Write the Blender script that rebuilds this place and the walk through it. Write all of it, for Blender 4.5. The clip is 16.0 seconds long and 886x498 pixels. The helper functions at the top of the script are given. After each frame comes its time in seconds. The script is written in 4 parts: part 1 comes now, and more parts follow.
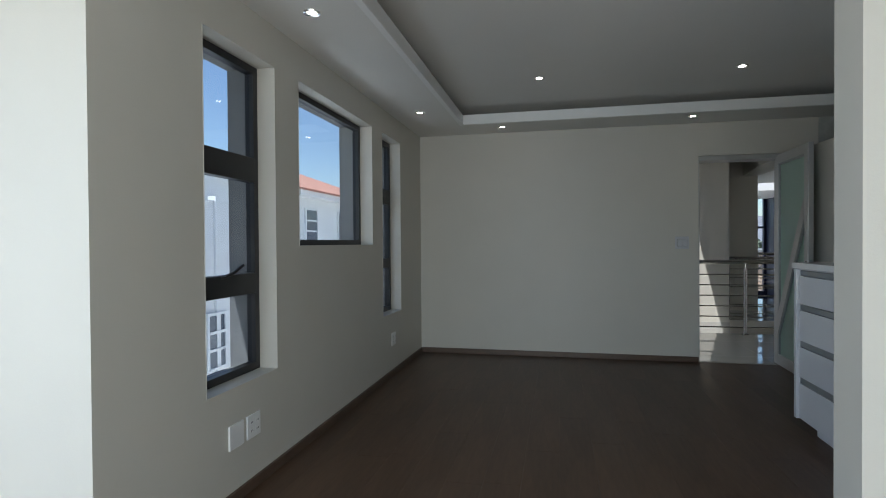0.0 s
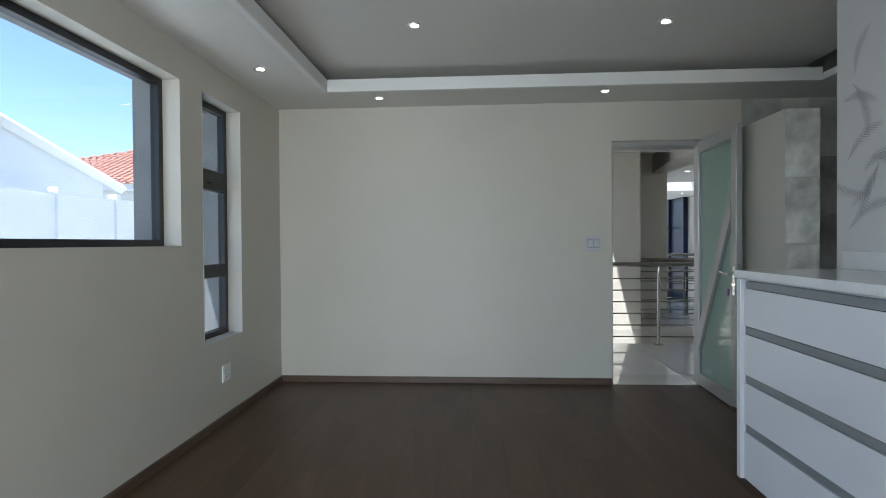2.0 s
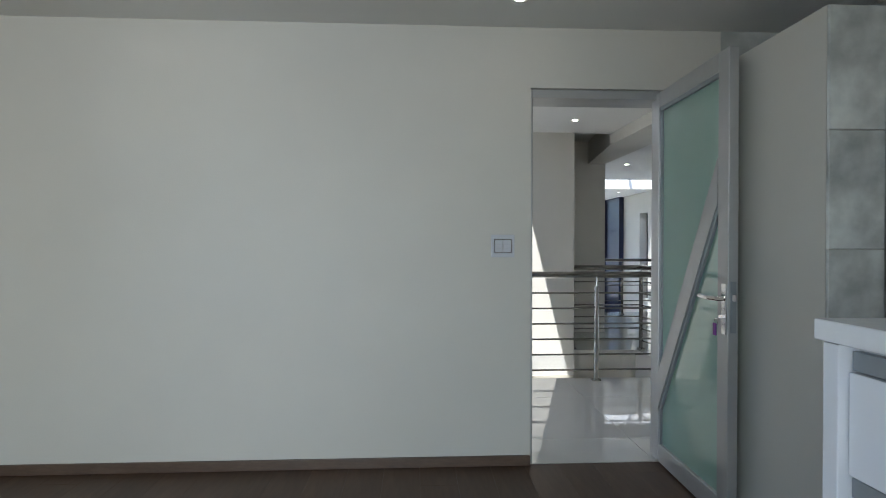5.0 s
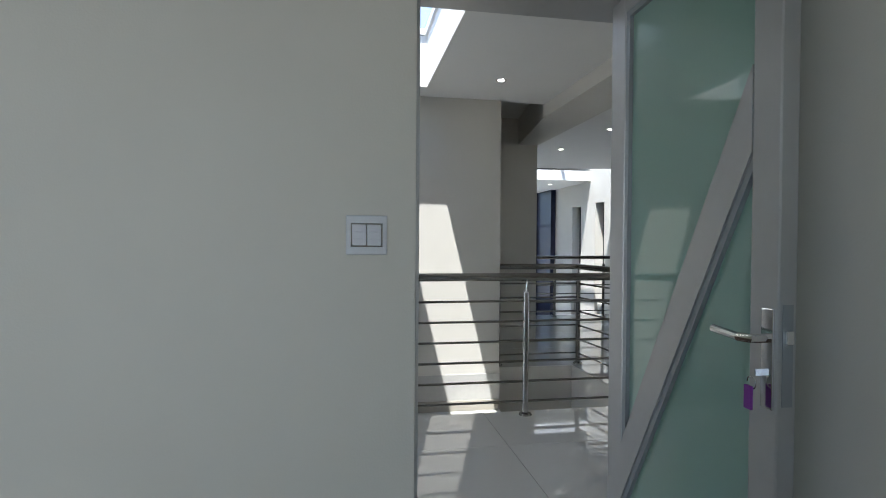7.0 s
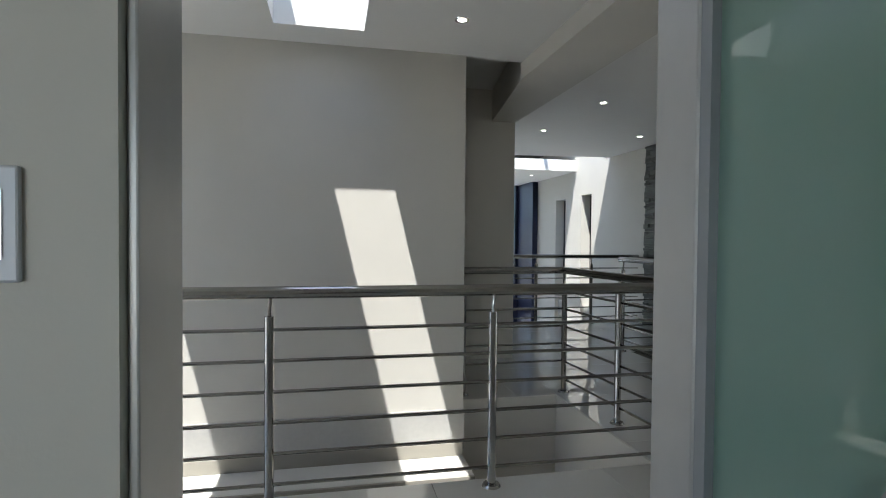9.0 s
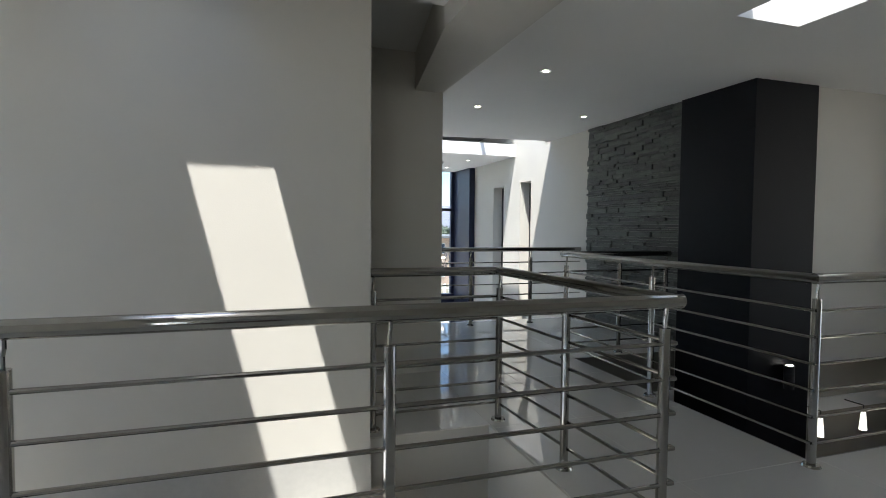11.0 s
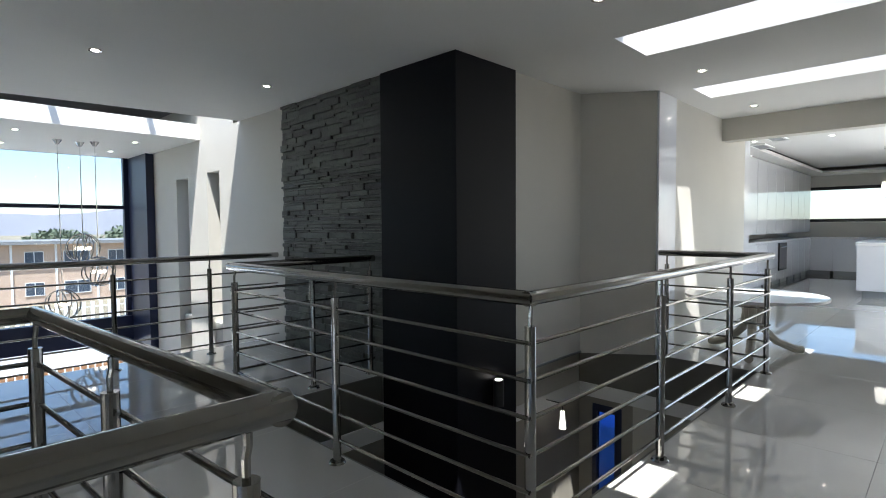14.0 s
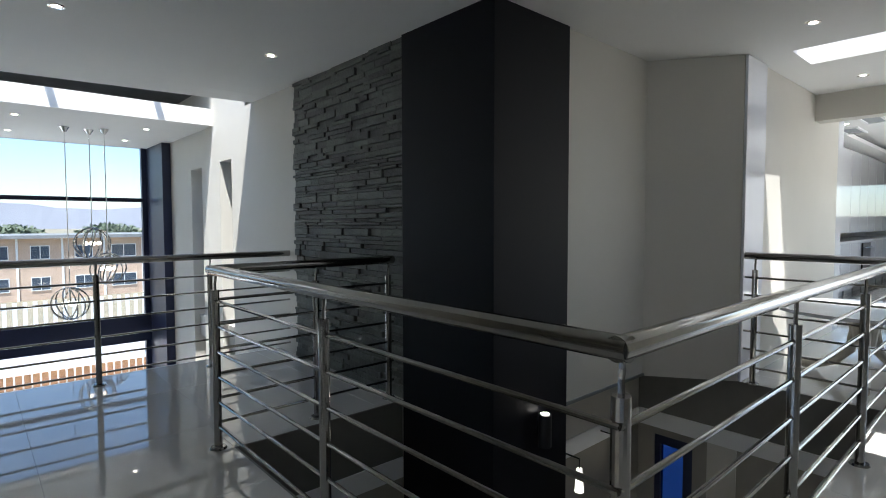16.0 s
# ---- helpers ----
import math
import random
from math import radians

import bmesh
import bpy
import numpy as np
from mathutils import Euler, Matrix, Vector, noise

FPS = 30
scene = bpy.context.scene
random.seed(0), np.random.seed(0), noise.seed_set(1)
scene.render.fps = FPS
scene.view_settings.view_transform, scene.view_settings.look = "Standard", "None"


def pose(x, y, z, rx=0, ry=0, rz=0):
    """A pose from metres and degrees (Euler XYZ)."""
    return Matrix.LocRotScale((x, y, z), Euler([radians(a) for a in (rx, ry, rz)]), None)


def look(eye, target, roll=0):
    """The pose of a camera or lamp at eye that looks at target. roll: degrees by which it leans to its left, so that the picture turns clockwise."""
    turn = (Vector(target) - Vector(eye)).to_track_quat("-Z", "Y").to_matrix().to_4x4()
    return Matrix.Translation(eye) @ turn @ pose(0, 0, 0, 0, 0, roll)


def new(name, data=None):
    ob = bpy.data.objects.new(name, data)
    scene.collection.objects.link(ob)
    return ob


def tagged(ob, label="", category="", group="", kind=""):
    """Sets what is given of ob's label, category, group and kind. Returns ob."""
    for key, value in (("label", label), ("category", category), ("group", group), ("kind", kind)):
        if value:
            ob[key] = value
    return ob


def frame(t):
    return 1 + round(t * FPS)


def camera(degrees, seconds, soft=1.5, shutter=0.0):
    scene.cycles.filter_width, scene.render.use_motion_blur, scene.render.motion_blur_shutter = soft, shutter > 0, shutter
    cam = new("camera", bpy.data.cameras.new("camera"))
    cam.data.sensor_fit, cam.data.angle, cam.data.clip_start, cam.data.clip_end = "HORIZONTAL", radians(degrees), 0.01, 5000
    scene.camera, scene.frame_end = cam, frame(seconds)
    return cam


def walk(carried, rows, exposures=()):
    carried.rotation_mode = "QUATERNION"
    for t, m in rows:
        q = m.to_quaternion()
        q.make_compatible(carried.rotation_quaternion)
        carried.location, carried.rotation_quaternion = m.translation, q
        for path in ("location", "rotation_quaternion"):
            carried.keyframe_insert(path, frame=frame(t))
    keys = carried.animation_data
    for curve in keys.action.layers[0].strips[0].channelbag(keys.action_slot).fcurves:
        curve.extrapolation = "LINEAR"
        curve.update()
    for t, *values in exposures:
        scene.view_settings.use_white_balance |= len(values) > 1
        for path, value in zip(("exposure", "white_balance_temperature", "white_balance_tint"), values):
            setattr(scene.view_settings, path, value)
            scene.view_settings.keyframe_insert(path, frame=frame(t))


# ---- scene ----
cam = camera(79.8, 16.0, soft=1.0)
PATH = [
    (0, (0.508, -0.436, 1.226), (0.083, 1.518, 1.202), -0.4),
    (0.5, (0.535, -0.143, 1.212), (0.212, 1.831, 1.196), -0.5),
    (1, (0.610, 0.158, 1.210), (0.360, 2.142, 1.196), -0.4),
    (1.5, (0.666, 0.450, 1.220), (0.487, 2.442, 1.198), -0.4),
    (2, (0.735, 0.726, 1.224), (0.610, 2.722, 1.200), -0.4),
    (2.5, (0.808, 1.006, 1.220), (0.717, 3.004, 1.201), -0.4),
    (3, (0.867, 1.292, 1.214), (0.806, 3.291, 1.198), -0.3),
    (3.5, (0.935, 1.576, 1.215), (0.923, 3.575, 1.202), -0.3),
    (4, (1.045, 1.865, 1.221), (1.089, 3.864, 1.204), -0.3),
    (4.2, (1.093, 1.975, 1.221), (1.141, 3.975, 1.205), -0.2),
    (6.5, (1.552, 3.344, 1.193), (1.850, 5.322, 1.170), 0.4),
    (7, (1.680, 3.635, 1.191), (2.028, 5.604, 1.162), 0.4),
    (7.5, (1.802, 3.918, 1.194), (2.175, 5.883, 1.161), 0.3),
    (8, (1.912, 4.200, 1.196), (2.308, 6.160, 1.167), 0.3),
    (8.5, (2.025, 4.460, 1.197), (2.430, 6.419, 1.165), 0.4),
    (10.8, (2.462, 5.375, 1.222), (3.028, 7.291, 1.134), 0.6),
    (11, (2.515, 5.463, 1.227), (3.137, 7.362, 1.144), 0.5),
    (11.5, (2.648, 5.668, 1.233), (3.490, 7.480, 1.151), 0.3),
    (12, (2.805, 5.840, 1.230), (3.815, 7.565, 1.150), 0.2),
    (12.5, (2.980, 5.970, 1.234), (4.132, 7.603, 1.155), 0.0),
    (13, (3.172, 6.088, 1.241), (4.482, 7.596, 1.160), -0.4),
    (13.5, (3.393, 6.196, 1.244), (4.799, 7.616, 1.161), -0.5),
    (14, (3.592, 6.330, 1.240), (5.026, 7.722, 1.156), -0.4),
    (14.5, (3.775, 6.475, 1.238), (5.222, 7.852, 1.151), -0.4),
    (15, (3.950, 6.596, 1.238), (5.401, 7.970, 1.148), -0.4),
    (15.5, (4.103, 6.716, 1.232), (5.529, 8.115, 1.143), -0.4),
    (16, (4.185, 6.875, 1.236), (5.517, 8.363, 1.137), -0.1),
]
EXPOSURES = [(0, 0.74, 6250, 9), (0.5, 1.04, 6200, 9), (1.5, 1.48, 6200, 9), (4, 1.85, 6150, 9), (6.5, 1.6, 6100, 9), (8.5, 1.4, 6250, 9), (11, 1.5, 6400, 9), (12.5, 1.33, 6350, 9), (13.5, 1.42, 6300, 9), (16, 1.38, 6250, 9)]
walk(cam, [(t, look(eye, target, roll)) for t, eye, target, roll in PATH], EXPOSURES)

# ---- light ----
SUN_DIR = Vector((0.241, 0.30, -1.0)).normalized()
world = bpy.data.worlds.new("sky")
scene.world = world
world.use_nodes = True
wn = world.node_tree
sky = wn.nodes.new("ShaderNodeTexSky")
sky.sky_type, sky.sun_disc = "NISHITA", False
sky.ozone_density, sky.dust_density = 2.0, 0.6
sky.sun_elevation = math.asin(-SUN_DIR.z)
sky.sun_rotation = math.atan2(-SUN_DIR.x, -SUN_DIR.y)
wn.links.new(sky.outputs[0], wn.nodes["Background"].inputs[0])
wn.nodes["Background"].inputs[1].default_value = 0.12
sun = new("sun", bpy.data.lights.new("sun", "SUN"))
sun.data.energy, sun.data.angle, sun.data.color = 5.0, radians(0.5), (1.0, 0.98, 0.95)
sun.matrix_world = look((0, 0, 30), Vector((0, 0, 30)) + SUN_DIR)


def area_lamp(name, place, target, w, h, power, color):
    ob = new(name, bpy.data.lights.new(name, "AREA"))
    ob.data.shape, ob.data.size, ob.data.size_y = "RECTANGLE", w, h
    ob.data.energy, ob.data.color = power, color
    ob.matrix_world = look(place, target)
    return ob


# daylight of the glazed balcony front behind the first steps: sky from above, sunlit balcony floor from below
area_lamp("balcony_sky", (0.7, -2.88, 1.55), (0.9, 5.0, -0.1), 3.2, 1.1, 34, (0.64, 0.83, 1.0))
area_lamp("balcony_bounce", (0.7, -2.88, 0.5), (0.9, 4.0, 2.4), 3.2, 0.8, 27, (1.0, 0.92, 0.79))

# daylight of the open balcony corner on the west side
area_lamp("west_balcony_daylight", (-1.58, -0.9, 1.15), (2.6, 3.2, 0.9), 2.6, 1.9, 16, (0.72, 0.87, 1.0))

# fill lamps added in unseen wall openings, to brighten the stairwell and the kitchen
area_lamp("stair_fill", (-1.1, 6.9, 0.3), (5.0, 7.5, 0.0), 2.1, 3.6, 2.5, (0.95, 0.97, 1.0))
area_lamp("kitchen_fill", (13.5, 5.60, 1.1), (12.5, 9.0, 0.8), 6.0, 2.0, 16, (0.97, 0.98, 1.0))


# ---- materials ----
def material(name, color, rough=0.5, metal=0.0, var=0.06, scale=6.0, bump=0.0, bscale=60.0, coat=0.0, rand=0.0, stretch=None, spec=0.5, island=False):
    m = bpy.data.materials.new(name)
    m.use_nodes = True
    nt = m.node_tree
    b = nt.nodes["Principled BSDF"]
    b.inputs["Roughness"].default_value = rough
    b.inputs["Metallic"].default_value = metal
    b.inputs["Coat Weight"].default_value = coat
    b.inputs["Coat Roughness"].default_value = 0.04
    b.inputs["Specular IOR Level"].default_value = spec
    tc = nt.nodes.new("ShaderNodeTexCoord")
    vec = tc.outputs["Object"]
    if stretch:
        mp = nt.nodes.new("ShaderNodeMapping")
        mp.inputs["Scale"].default_value = stretch
        nt.links.new(vec, mp.inputs[0])
        vec = mp.outputs[0]
    n1 = nt.nodes.new("ShaderNodeTexNoise")
    n1.inputs["Scale"].default_value, n1.inputs["Detail"].default_value = scale, 6
    n2 = nt.nodes.new("ShaderNodeTexNoise")
    n2.inputs["Scale"].default_value, n2.inputs["Detail"].default_value = scale * 0.17, 2
    nt.links.new(vec, n1.inputs["Vector"])
    nt.links.new(vec, n2.inputs["Vector"])
    add = nt.nodes.new("ShaderNodeMath")
    add.operation = "ADD"
    nt.links.new(n1.outputs[0], add.inputs[0])
    nt.links.new(n2.outputs[0], add.inputs[1])
    val = add.outputs[0]
    if rand:
        oi = nt.nodes.new("ShaderNodeNewGeometry" if island else "ShaderNodeObjectInfo")
        ma = nt.nodes.new("ShaderNodeMath")
        ma.operation = "MULTIPLY_ADD"
        ma.inputs[1].default_value = rand
        nt.links.new(oi.outputs["Random Per Island" if island else "Random"], ma.inputs[0])
        nt.links.new(val, ma.inputs[2])
        val = ma.outputs[0]
    mr = nt.nodes.new("ShaderNodeMapRange")
    mr.inputs[1].default_value, mr.inputs[2].default_value = 0.6, 1.4 + rand
    mr.inputs[3].default_value, mr.inputs[4].default_value = 1 - var, 1 + var
    nt.links.new(val, mr.inputs[0])
    mul = nt.nodes.new("ShaderNodeVectorMath")
    mul.operation = "SCALE"
    mul.inputs[0].default_value = color
    nt.links.new(mr.outputs[0], mul.inputs["Scale"])
    nt.links.new(mul.outputs[0], b.inputs["Base Color"])
    if bump:
        n3 = nt.nodes.new("ShaderNodeTexNoise")
        n3.inputs["Scale"].default_value, n3.inputs["Detail"].default_value = bscale, 4
        nt.links.new(vec, n3.inputs["Vector"])
        bp = nt.nodes.new("ShaderNodeBump")
        bp.inputs["Strength"].default_value, bp.inputs["Distance"].default_value = bump, 0.01
        nt.links.new(n3.outputs[0], bp.inputs["Height"])
        nt.links.new(bp.outputs[0], b.inputs["Normal"])
    return m


def glass_material(name, tint=(1, 1, 1), gloss=1.0):
    m = bpy.data.materials.new(name)
    m.use_nodes = True
    nt = m.node_tree
    nt.nodes.remove(nt.nodes["Principled BSDF"])
    tr, gl = nt.nodes.new("ShaderNodeBsdfTransparent"), nt.nodes.new("ShaderNodeBsdfGlossy")
    mix, lw = nt.nodes.new("ShaderNodeMixShader"), nt.nodes.new("ShaderNodeLayerWeight")
    fr, ma = nt.nodes.new("ShaderNodeMath"), nt.nodes.new("ShaderNodeMath")
    lw.inputs[0].default_value = 0.5
    fr.operation, ma.operation = "POWER", "MULTIPLY_ADD"
    fr.inputs[1].default_value = 4.0
    ma.inputs[1].default_value, ma.inputs[2].default_value = 0.7, 0.03
    nt.links.new(lw.outputs["Facing"], fr.inputs[0])
    nt.links.new(fr.outputs[0], ma.inputs[0])
    tr.inputs[0].default_value = (*tint, 1)
    gl.inputs["Roughness"].default_value = 0.01
    nt.links.new(ma.outputs[0], mix.inputs[0])
    nt.links.new(tr.outputs[0], mix.inputs[1])
    nt.links.new(gl.outputs[0], mix.inputs[2])
    nt.links.new(mix.outputs[0], nt.nodes["Material Output"].inputs[0])
    return m


def glow(name, color, strength):
    m = bpy.data.materials.new(name)
    m.use_nodes = True
    b = m.node_tree.nodes["Principled BSDF"]
    b.inputs["Base Color"].default_value = (*color, 1)
    b.inputs["Emission Color"].default_value = (*color, 1)
    b.inputs["Emission Strength"].default_value = strength
    return m


PLASTER = material("greige wall paint", (0.575, 0.55, 0.49), 0.55, var=0.03, scale=3, bump=0.06, bscale=140)
CEIL = material("white ceiling paint", (0.74, 0.73, 0.695), 0.7, var=0.02, scale=2, bump=0.03, bscale=120)
TRIMWHITE = material("white trim paint", (0.8, 0.8, 0.78), 0.45, var=0.02)
WOOD = material("dark laminate", (0.088, 0.050, 0.030), 0.40, var=0.4, scale=9, bump=0.04, bscale=60, rand=0.25, stretch=(5, 0.7, 1), spec=0.35)
SKIRT = material("dark wood skirting", (0.10, 0.064, 0.044), 0.4, var=0.25, scale=10, stretch=(2, 2, 8))
TILE = material("polished porcelain", (0.63, 0.615, 0.565), 0.02, var=0.03, scale=2, rand=0.12, coat=0.6)
GROUT = material("grout", (0.42, 0.41, 0.38), 0.8, scale=30)
STEEL = material("polished stainless steel", (0.38, 0.37, 0.35), 0.12, metal=1.0, var=0.05, scale=30)
CHROME = material("chrome", (0.8, 0.8, 0.8), 0.08, metal=1.0, var=0.02)
ALU = material("satin aluminium", (0.46, 0.46, 0.45), 0.38, metal=0.55, var=0.04, scale=20)
BRONZE = material("dark bronze window frame", (0.018, 0.018, 0.020), 0.4, var=0.1, scale=20)
NAVY = material("navy frame paint", (0.013, 0.019, 0.055), 0.4, var=0.1)
BLACKP = material("black pillar paint", (0.005, 0.005, 0.008), 0.55, spec=0.2, var=0.15, scale=3, bump=0.05, bscale=80)
GRANITE = material("black granite", (0.02, 0.02, 0.021), 0.12, var=0.4, scale=120)
STONE = material("grey ledger stone", (0.10, 0.105, 0.09), 0.6, var=0.6, scale=22, bump=1.0, bscale=38, rand=1.1)
STONE_REST = material("grey ledger stone, joined", (0.10, 0.105, 0.09), 0.6, var=0.6, scale=22, bump=1.0, bscale=38, rand=1.1, island=True)
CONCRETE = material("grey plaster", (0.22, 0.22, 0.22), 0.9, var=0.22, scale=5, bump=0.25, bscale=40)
MARBLE = material("grey stone tile", (0.46, 0.47, 0.44), 0.3, var=0.9, scale=9, bump=0.03, rand=0.25)
DARKTILE = material("dark grey stone tile", (0.47, 0.48, 0.45), 0.35, var=0.75, scale=5, rand=0.35)
GLOSSWHITE = material("gloss white lacquer", (0.78, 0.79, 0.82), 0.14, var=0.015, coat=0.4)
QUARTZ = material("white quartz top", (0.8, 0.8, 0.8), 0.15, var=0.04, scale=40)
GREYRAIL = material("grey aluminium profile", (0.30, 0.32, 0.33), 0.4, metal=0.3, var=0.03)
SWITCHW = material("white switch plastic", (0.78, 0.78, 0.77), 0.3, var=0.01)
SWITCHG = material("silver switch plate", (0.52, 0.53, 0.56), 0.35, metal=0.1, var=0.02)
CLEAR = glass_material("clear glass")
OPAL = bpy.data.materials.new("frosted roof glass")
OPAL.use_nodes = True
ont = OPAL.node_tree
ont.nodes.remove(ont.nodes["Principled BSDF"])
otr, otl, omx = ont.nodes.new("ShaderNodeBsdfTransparent"), ont.nodes.new("ShaderNodeBsdfTranslucent"), ont.nodes.new("ShaderNodeMixShader")
otl.inputs[0].default_value = (0.9, 0.92, 0.95, 1)
omx.inputs[0].default_value = 0.05
ont.links.new(otr.outputs[0], omx.inputs[1])
ont.links.new(otl.outputs[0], omx.inputs[2])
ont.links.new(omx.outputs[0], ont.nodes["Material Output"].inputs[0])
SOLAR = glass_material("solar grey glass", (0.84, 0.88, 0.91))
SKYGLASS = glass_material("glass tinted blue for reflected sky", (0.22, 0.42, 0.90))
DOORGLASS = material("green laminated glass", (0.36, 0.56, 0.47), 0.12, var=0.03, scale=1.2, coat=1.0)
DOORGLASS.node_tree.nodes["Principled BSDF"].inputs["Transmission Weight"].default_value = 0.45
DOORGLASS.node_tree.nodes["Principled BSDF"].inputs["Roughness"].default_value = 0.3
DOORGLASS.node_tree.nodes["Principled BSDF"].inputs["IOR"].default_value = 1.2
LAMP = glow("warm lamp", (1.0, 0.93, 0.82), 6.0)
PURPLE = material("purple key tag", (0.20, 0.03, 0.28), 0.4)
FEATHER = material("grey feather print", (0.26, 0.26, 0.275), 0.6, var=0.4, scale=30)
WALLPAPER = material("white wallpaper", (0.66, 0.65, 0.64), 0.6, var=0.03, bump=0.05)
WHITEWALL = material("white outdoor plaster", (0.78, 0.78, 0.77), 0.85, var=0.06, scale=2, bump=0.2, bscale=60)
ROOFTILE = material("red clay roof tile", (0.48, 0.24, 0.18), 0.8, var=0.25, scale=3, rand=0.4)
BRICK = material("tan face brick", (0.55, 0.40, 0.30), 0.85, var=0.15, scale=12, bump=0.3)
REDBRICK = material("red brick", (0.26, 0.09, 0.06), 0.85, var=0.15, scale=12)
DARKGLASS = material("window glass outside", (0.06, 0.08, 0.11), 0.08, var=0.1)
GRASS = material("dry ground", (0.26, 0.22, 0.15), 0.95, var=0.3, scale=0.4)
HILL = material("hazy hill", (0.20, 0.20, 0.22), 1.0, var=0.1, scale=0.05)
LEAF = material("tree leaves", (0.10, 0.12, 0.07), 0.7, var=0.4, scale=2)
BARK = material("bark", (0.12, 0.08, 0.05), 0.9, var=0.3, scale=8)
TIMBER = material("timber slat", (0.38, 0.19, 0.09), 0.6, var=0.25, scale=8, rand=0.4)
CREAMBASE = material("cream carved table base", (0.50, 0.46, 0.38), 0.4, var=0.1)
SHADEGLASS = glow("lit pendant shade", (1.0, 0.95, 0.85), 0.6)
BULB = glow("bulb", (1.0, 0.9, 0.75), 1.2)


# ---- mesh helpers ----
def link_mesh(name, bm, mat, smooth=False):
    me = bpy.data.meshes.new(name)
    bm.to_mesh(me)
    bm.free()
    me.materials.append(mat)
    if smooth:
        me.polygons.foreach_set("use_smooth", [True] * len(me.polygons))
    return new(name, me)


def part(name, bm, mat, parent, label="", smooth=False):
    ob = link_mesh(name, bm, mat, smooth)
    ob.parent = parent
    ob.matrix_parent_inverse = Matrix.Translation(-base_of(parent))
    if label:
        tagged(ob, label)
    return ob


def base_of(ob):
    v = Vector((0, 0, 0))
    while ob:
        v = v + Vector(ob.location)
        if ob.parent:
            v = v + ob.matrix_parent_inverse.translation
        ob = ob.parent
    return v


def thing(name, at, label, category, group=""):
    ob = new(name)
    ob.location = at
    ob.empty_display_size = 0.1
    return tagged(ob, label, category, group)


def box(bm, x0, x1, y0, y1, z0, z1, bevel=0.0):
    r = bmesh.ops.create_cube(bm, size=1.0)
    vs = r["verts"]
    for v in vs:
        v.co = Vector(((x0 + x1) / 2 + v.co.x * (x1 - x0), (y0 + y1) / 2 + v.co.y * (y1 - y0), (z0 + z1) / 2 + v.co.z * (z1 - z0)))
    if bevel:
        es = {e for v in vs for e in v.link_edges}
        bmesh.ops.bevel(bm, geom=list(es), offset=bevel, segments=2, affect="EDGES", profile=0.5)
    return bm


def bx(*a, bevel=0.0):
    return box(bmesh.new(), *a, bevel=bevel)


def tube(bm, a, b, r, seg=12, r2=None, caps=True):
    a, b = Vector(a), Vector(b)
    m = Matrix.Translation((a + b) / 2) @ (b - a).to_track_quat("Z", "Y").to_matrix().to_4x4()
    bmesh.ops.create_cone(bm, cap_ends=caps, segments=seg, radius1=r, radius2=r if r2 is None else r2, depth=(b - a).length, matrix=m)
    return bm


def tb(a, b, r, seg=12, r2=None):
    return tube(bmesh.new(), a, b, r, seg, r2)


def pipe(points, r, seg=10):
    """A bent tube through the points."""
    bm = bmesh.new()
    pts = [Vector(p) for p in points]
    rings = []
    side = None
    for i, p in enumerate(pts):
        d = (pts[min(i + 1, len(pts) - 1)] - pts[max(i - 1, 0)]).normalized()
        if side is None:
            side = d.cross(Vector((0, 0, 1)))
            if side.length < 0.1:
                side = d.cross(Vector((1, 0, 0)))
        side = (side - d * side.dot(d)).normalized()
        up = side.cross(d)
        rings.append([bm.verts.new(p + r * (math.cos(k * 2 * math.pi / seg) * side + math.sin(k * 2 * math.pi / seg) * up)) for k in range(seg)])
    for a, b in zip(rings, rings[1:]):
        for k in range(seg):
            bm.faces.new((a[k], a[(k + 1) % seg], b[(k + 1) % seg], b[k]))
    bm.faces.new(rings[0][::-1])
    bm.faces.new(rings[-1])
    bmesh.ops.recalc_face_normals(bm, faces=bm.faces)
    return bm


def slab(axis, w0, w1, u0, u1, v0, v1, holes=()):
    """A plate w0..w1 thick along an axis, with rectangular holes (u0, u1, v0, v1) through it. u, v: the other axes in order."""
    us = sorted({u0, u1, *[min(max(h[i], u0), u1) for h in holes for i in (0, 1)]})
    vs = sorted({v0, v1, *[min(max(h[i], v0), v1) for h in holes for i in (2, 3)]})

    def solid(i, j):
        if not (0 <= i < len(us) - 1 and 0 <= j < len(vs) - 1):
            return False
        cu, cv = (us[i] + us[i + 1]) / 2, (vs[j] + vs[j + 1]) / 2
        return not any(h[0] < cu < h[1] and h[2] < cv < h[3] for h in holes)

    bm = bmesh.new()
    cache = {}

    def vert(w, u, v):
        k = (round(w, 5), round(u, 5), round(v, 5))
        if k not in cache:
            cache[k] = bm.verts.new({"x": (w, u, v), "y": (u, w, v), "z": (u, v, w)}[axis])
        return cache[k]

    for i in range(len(us) - 1):
        for j in range(len(vs) - 1):
            if not solid(i, j):
                continue
            a, b, c, d = us[i], us[i + 1], vs[j], vs[j + 1]
            for w in (w0, w1):
                bm.faces.new([vert(w, a, c), vert(w, b, c), vert(w, b, d), vert(w, a, d)])
            for (di, dj, p, q) in ((-1, 0, (a, c), (a, d)), (1, 0, (b, c), (b, d)), (0, -1, (a, c), (b, c)), (0, 1, (a, d), (b, d))):
                if not solid(i + di, j + dj):
                    bm.faces.new([vert(w0, *p), vert(w0, *q), vert(w1, *q), vert(w1, *p)])
    bmesh.ops.recalc_face_normals(bm, faces=bm.faces)
    return bm


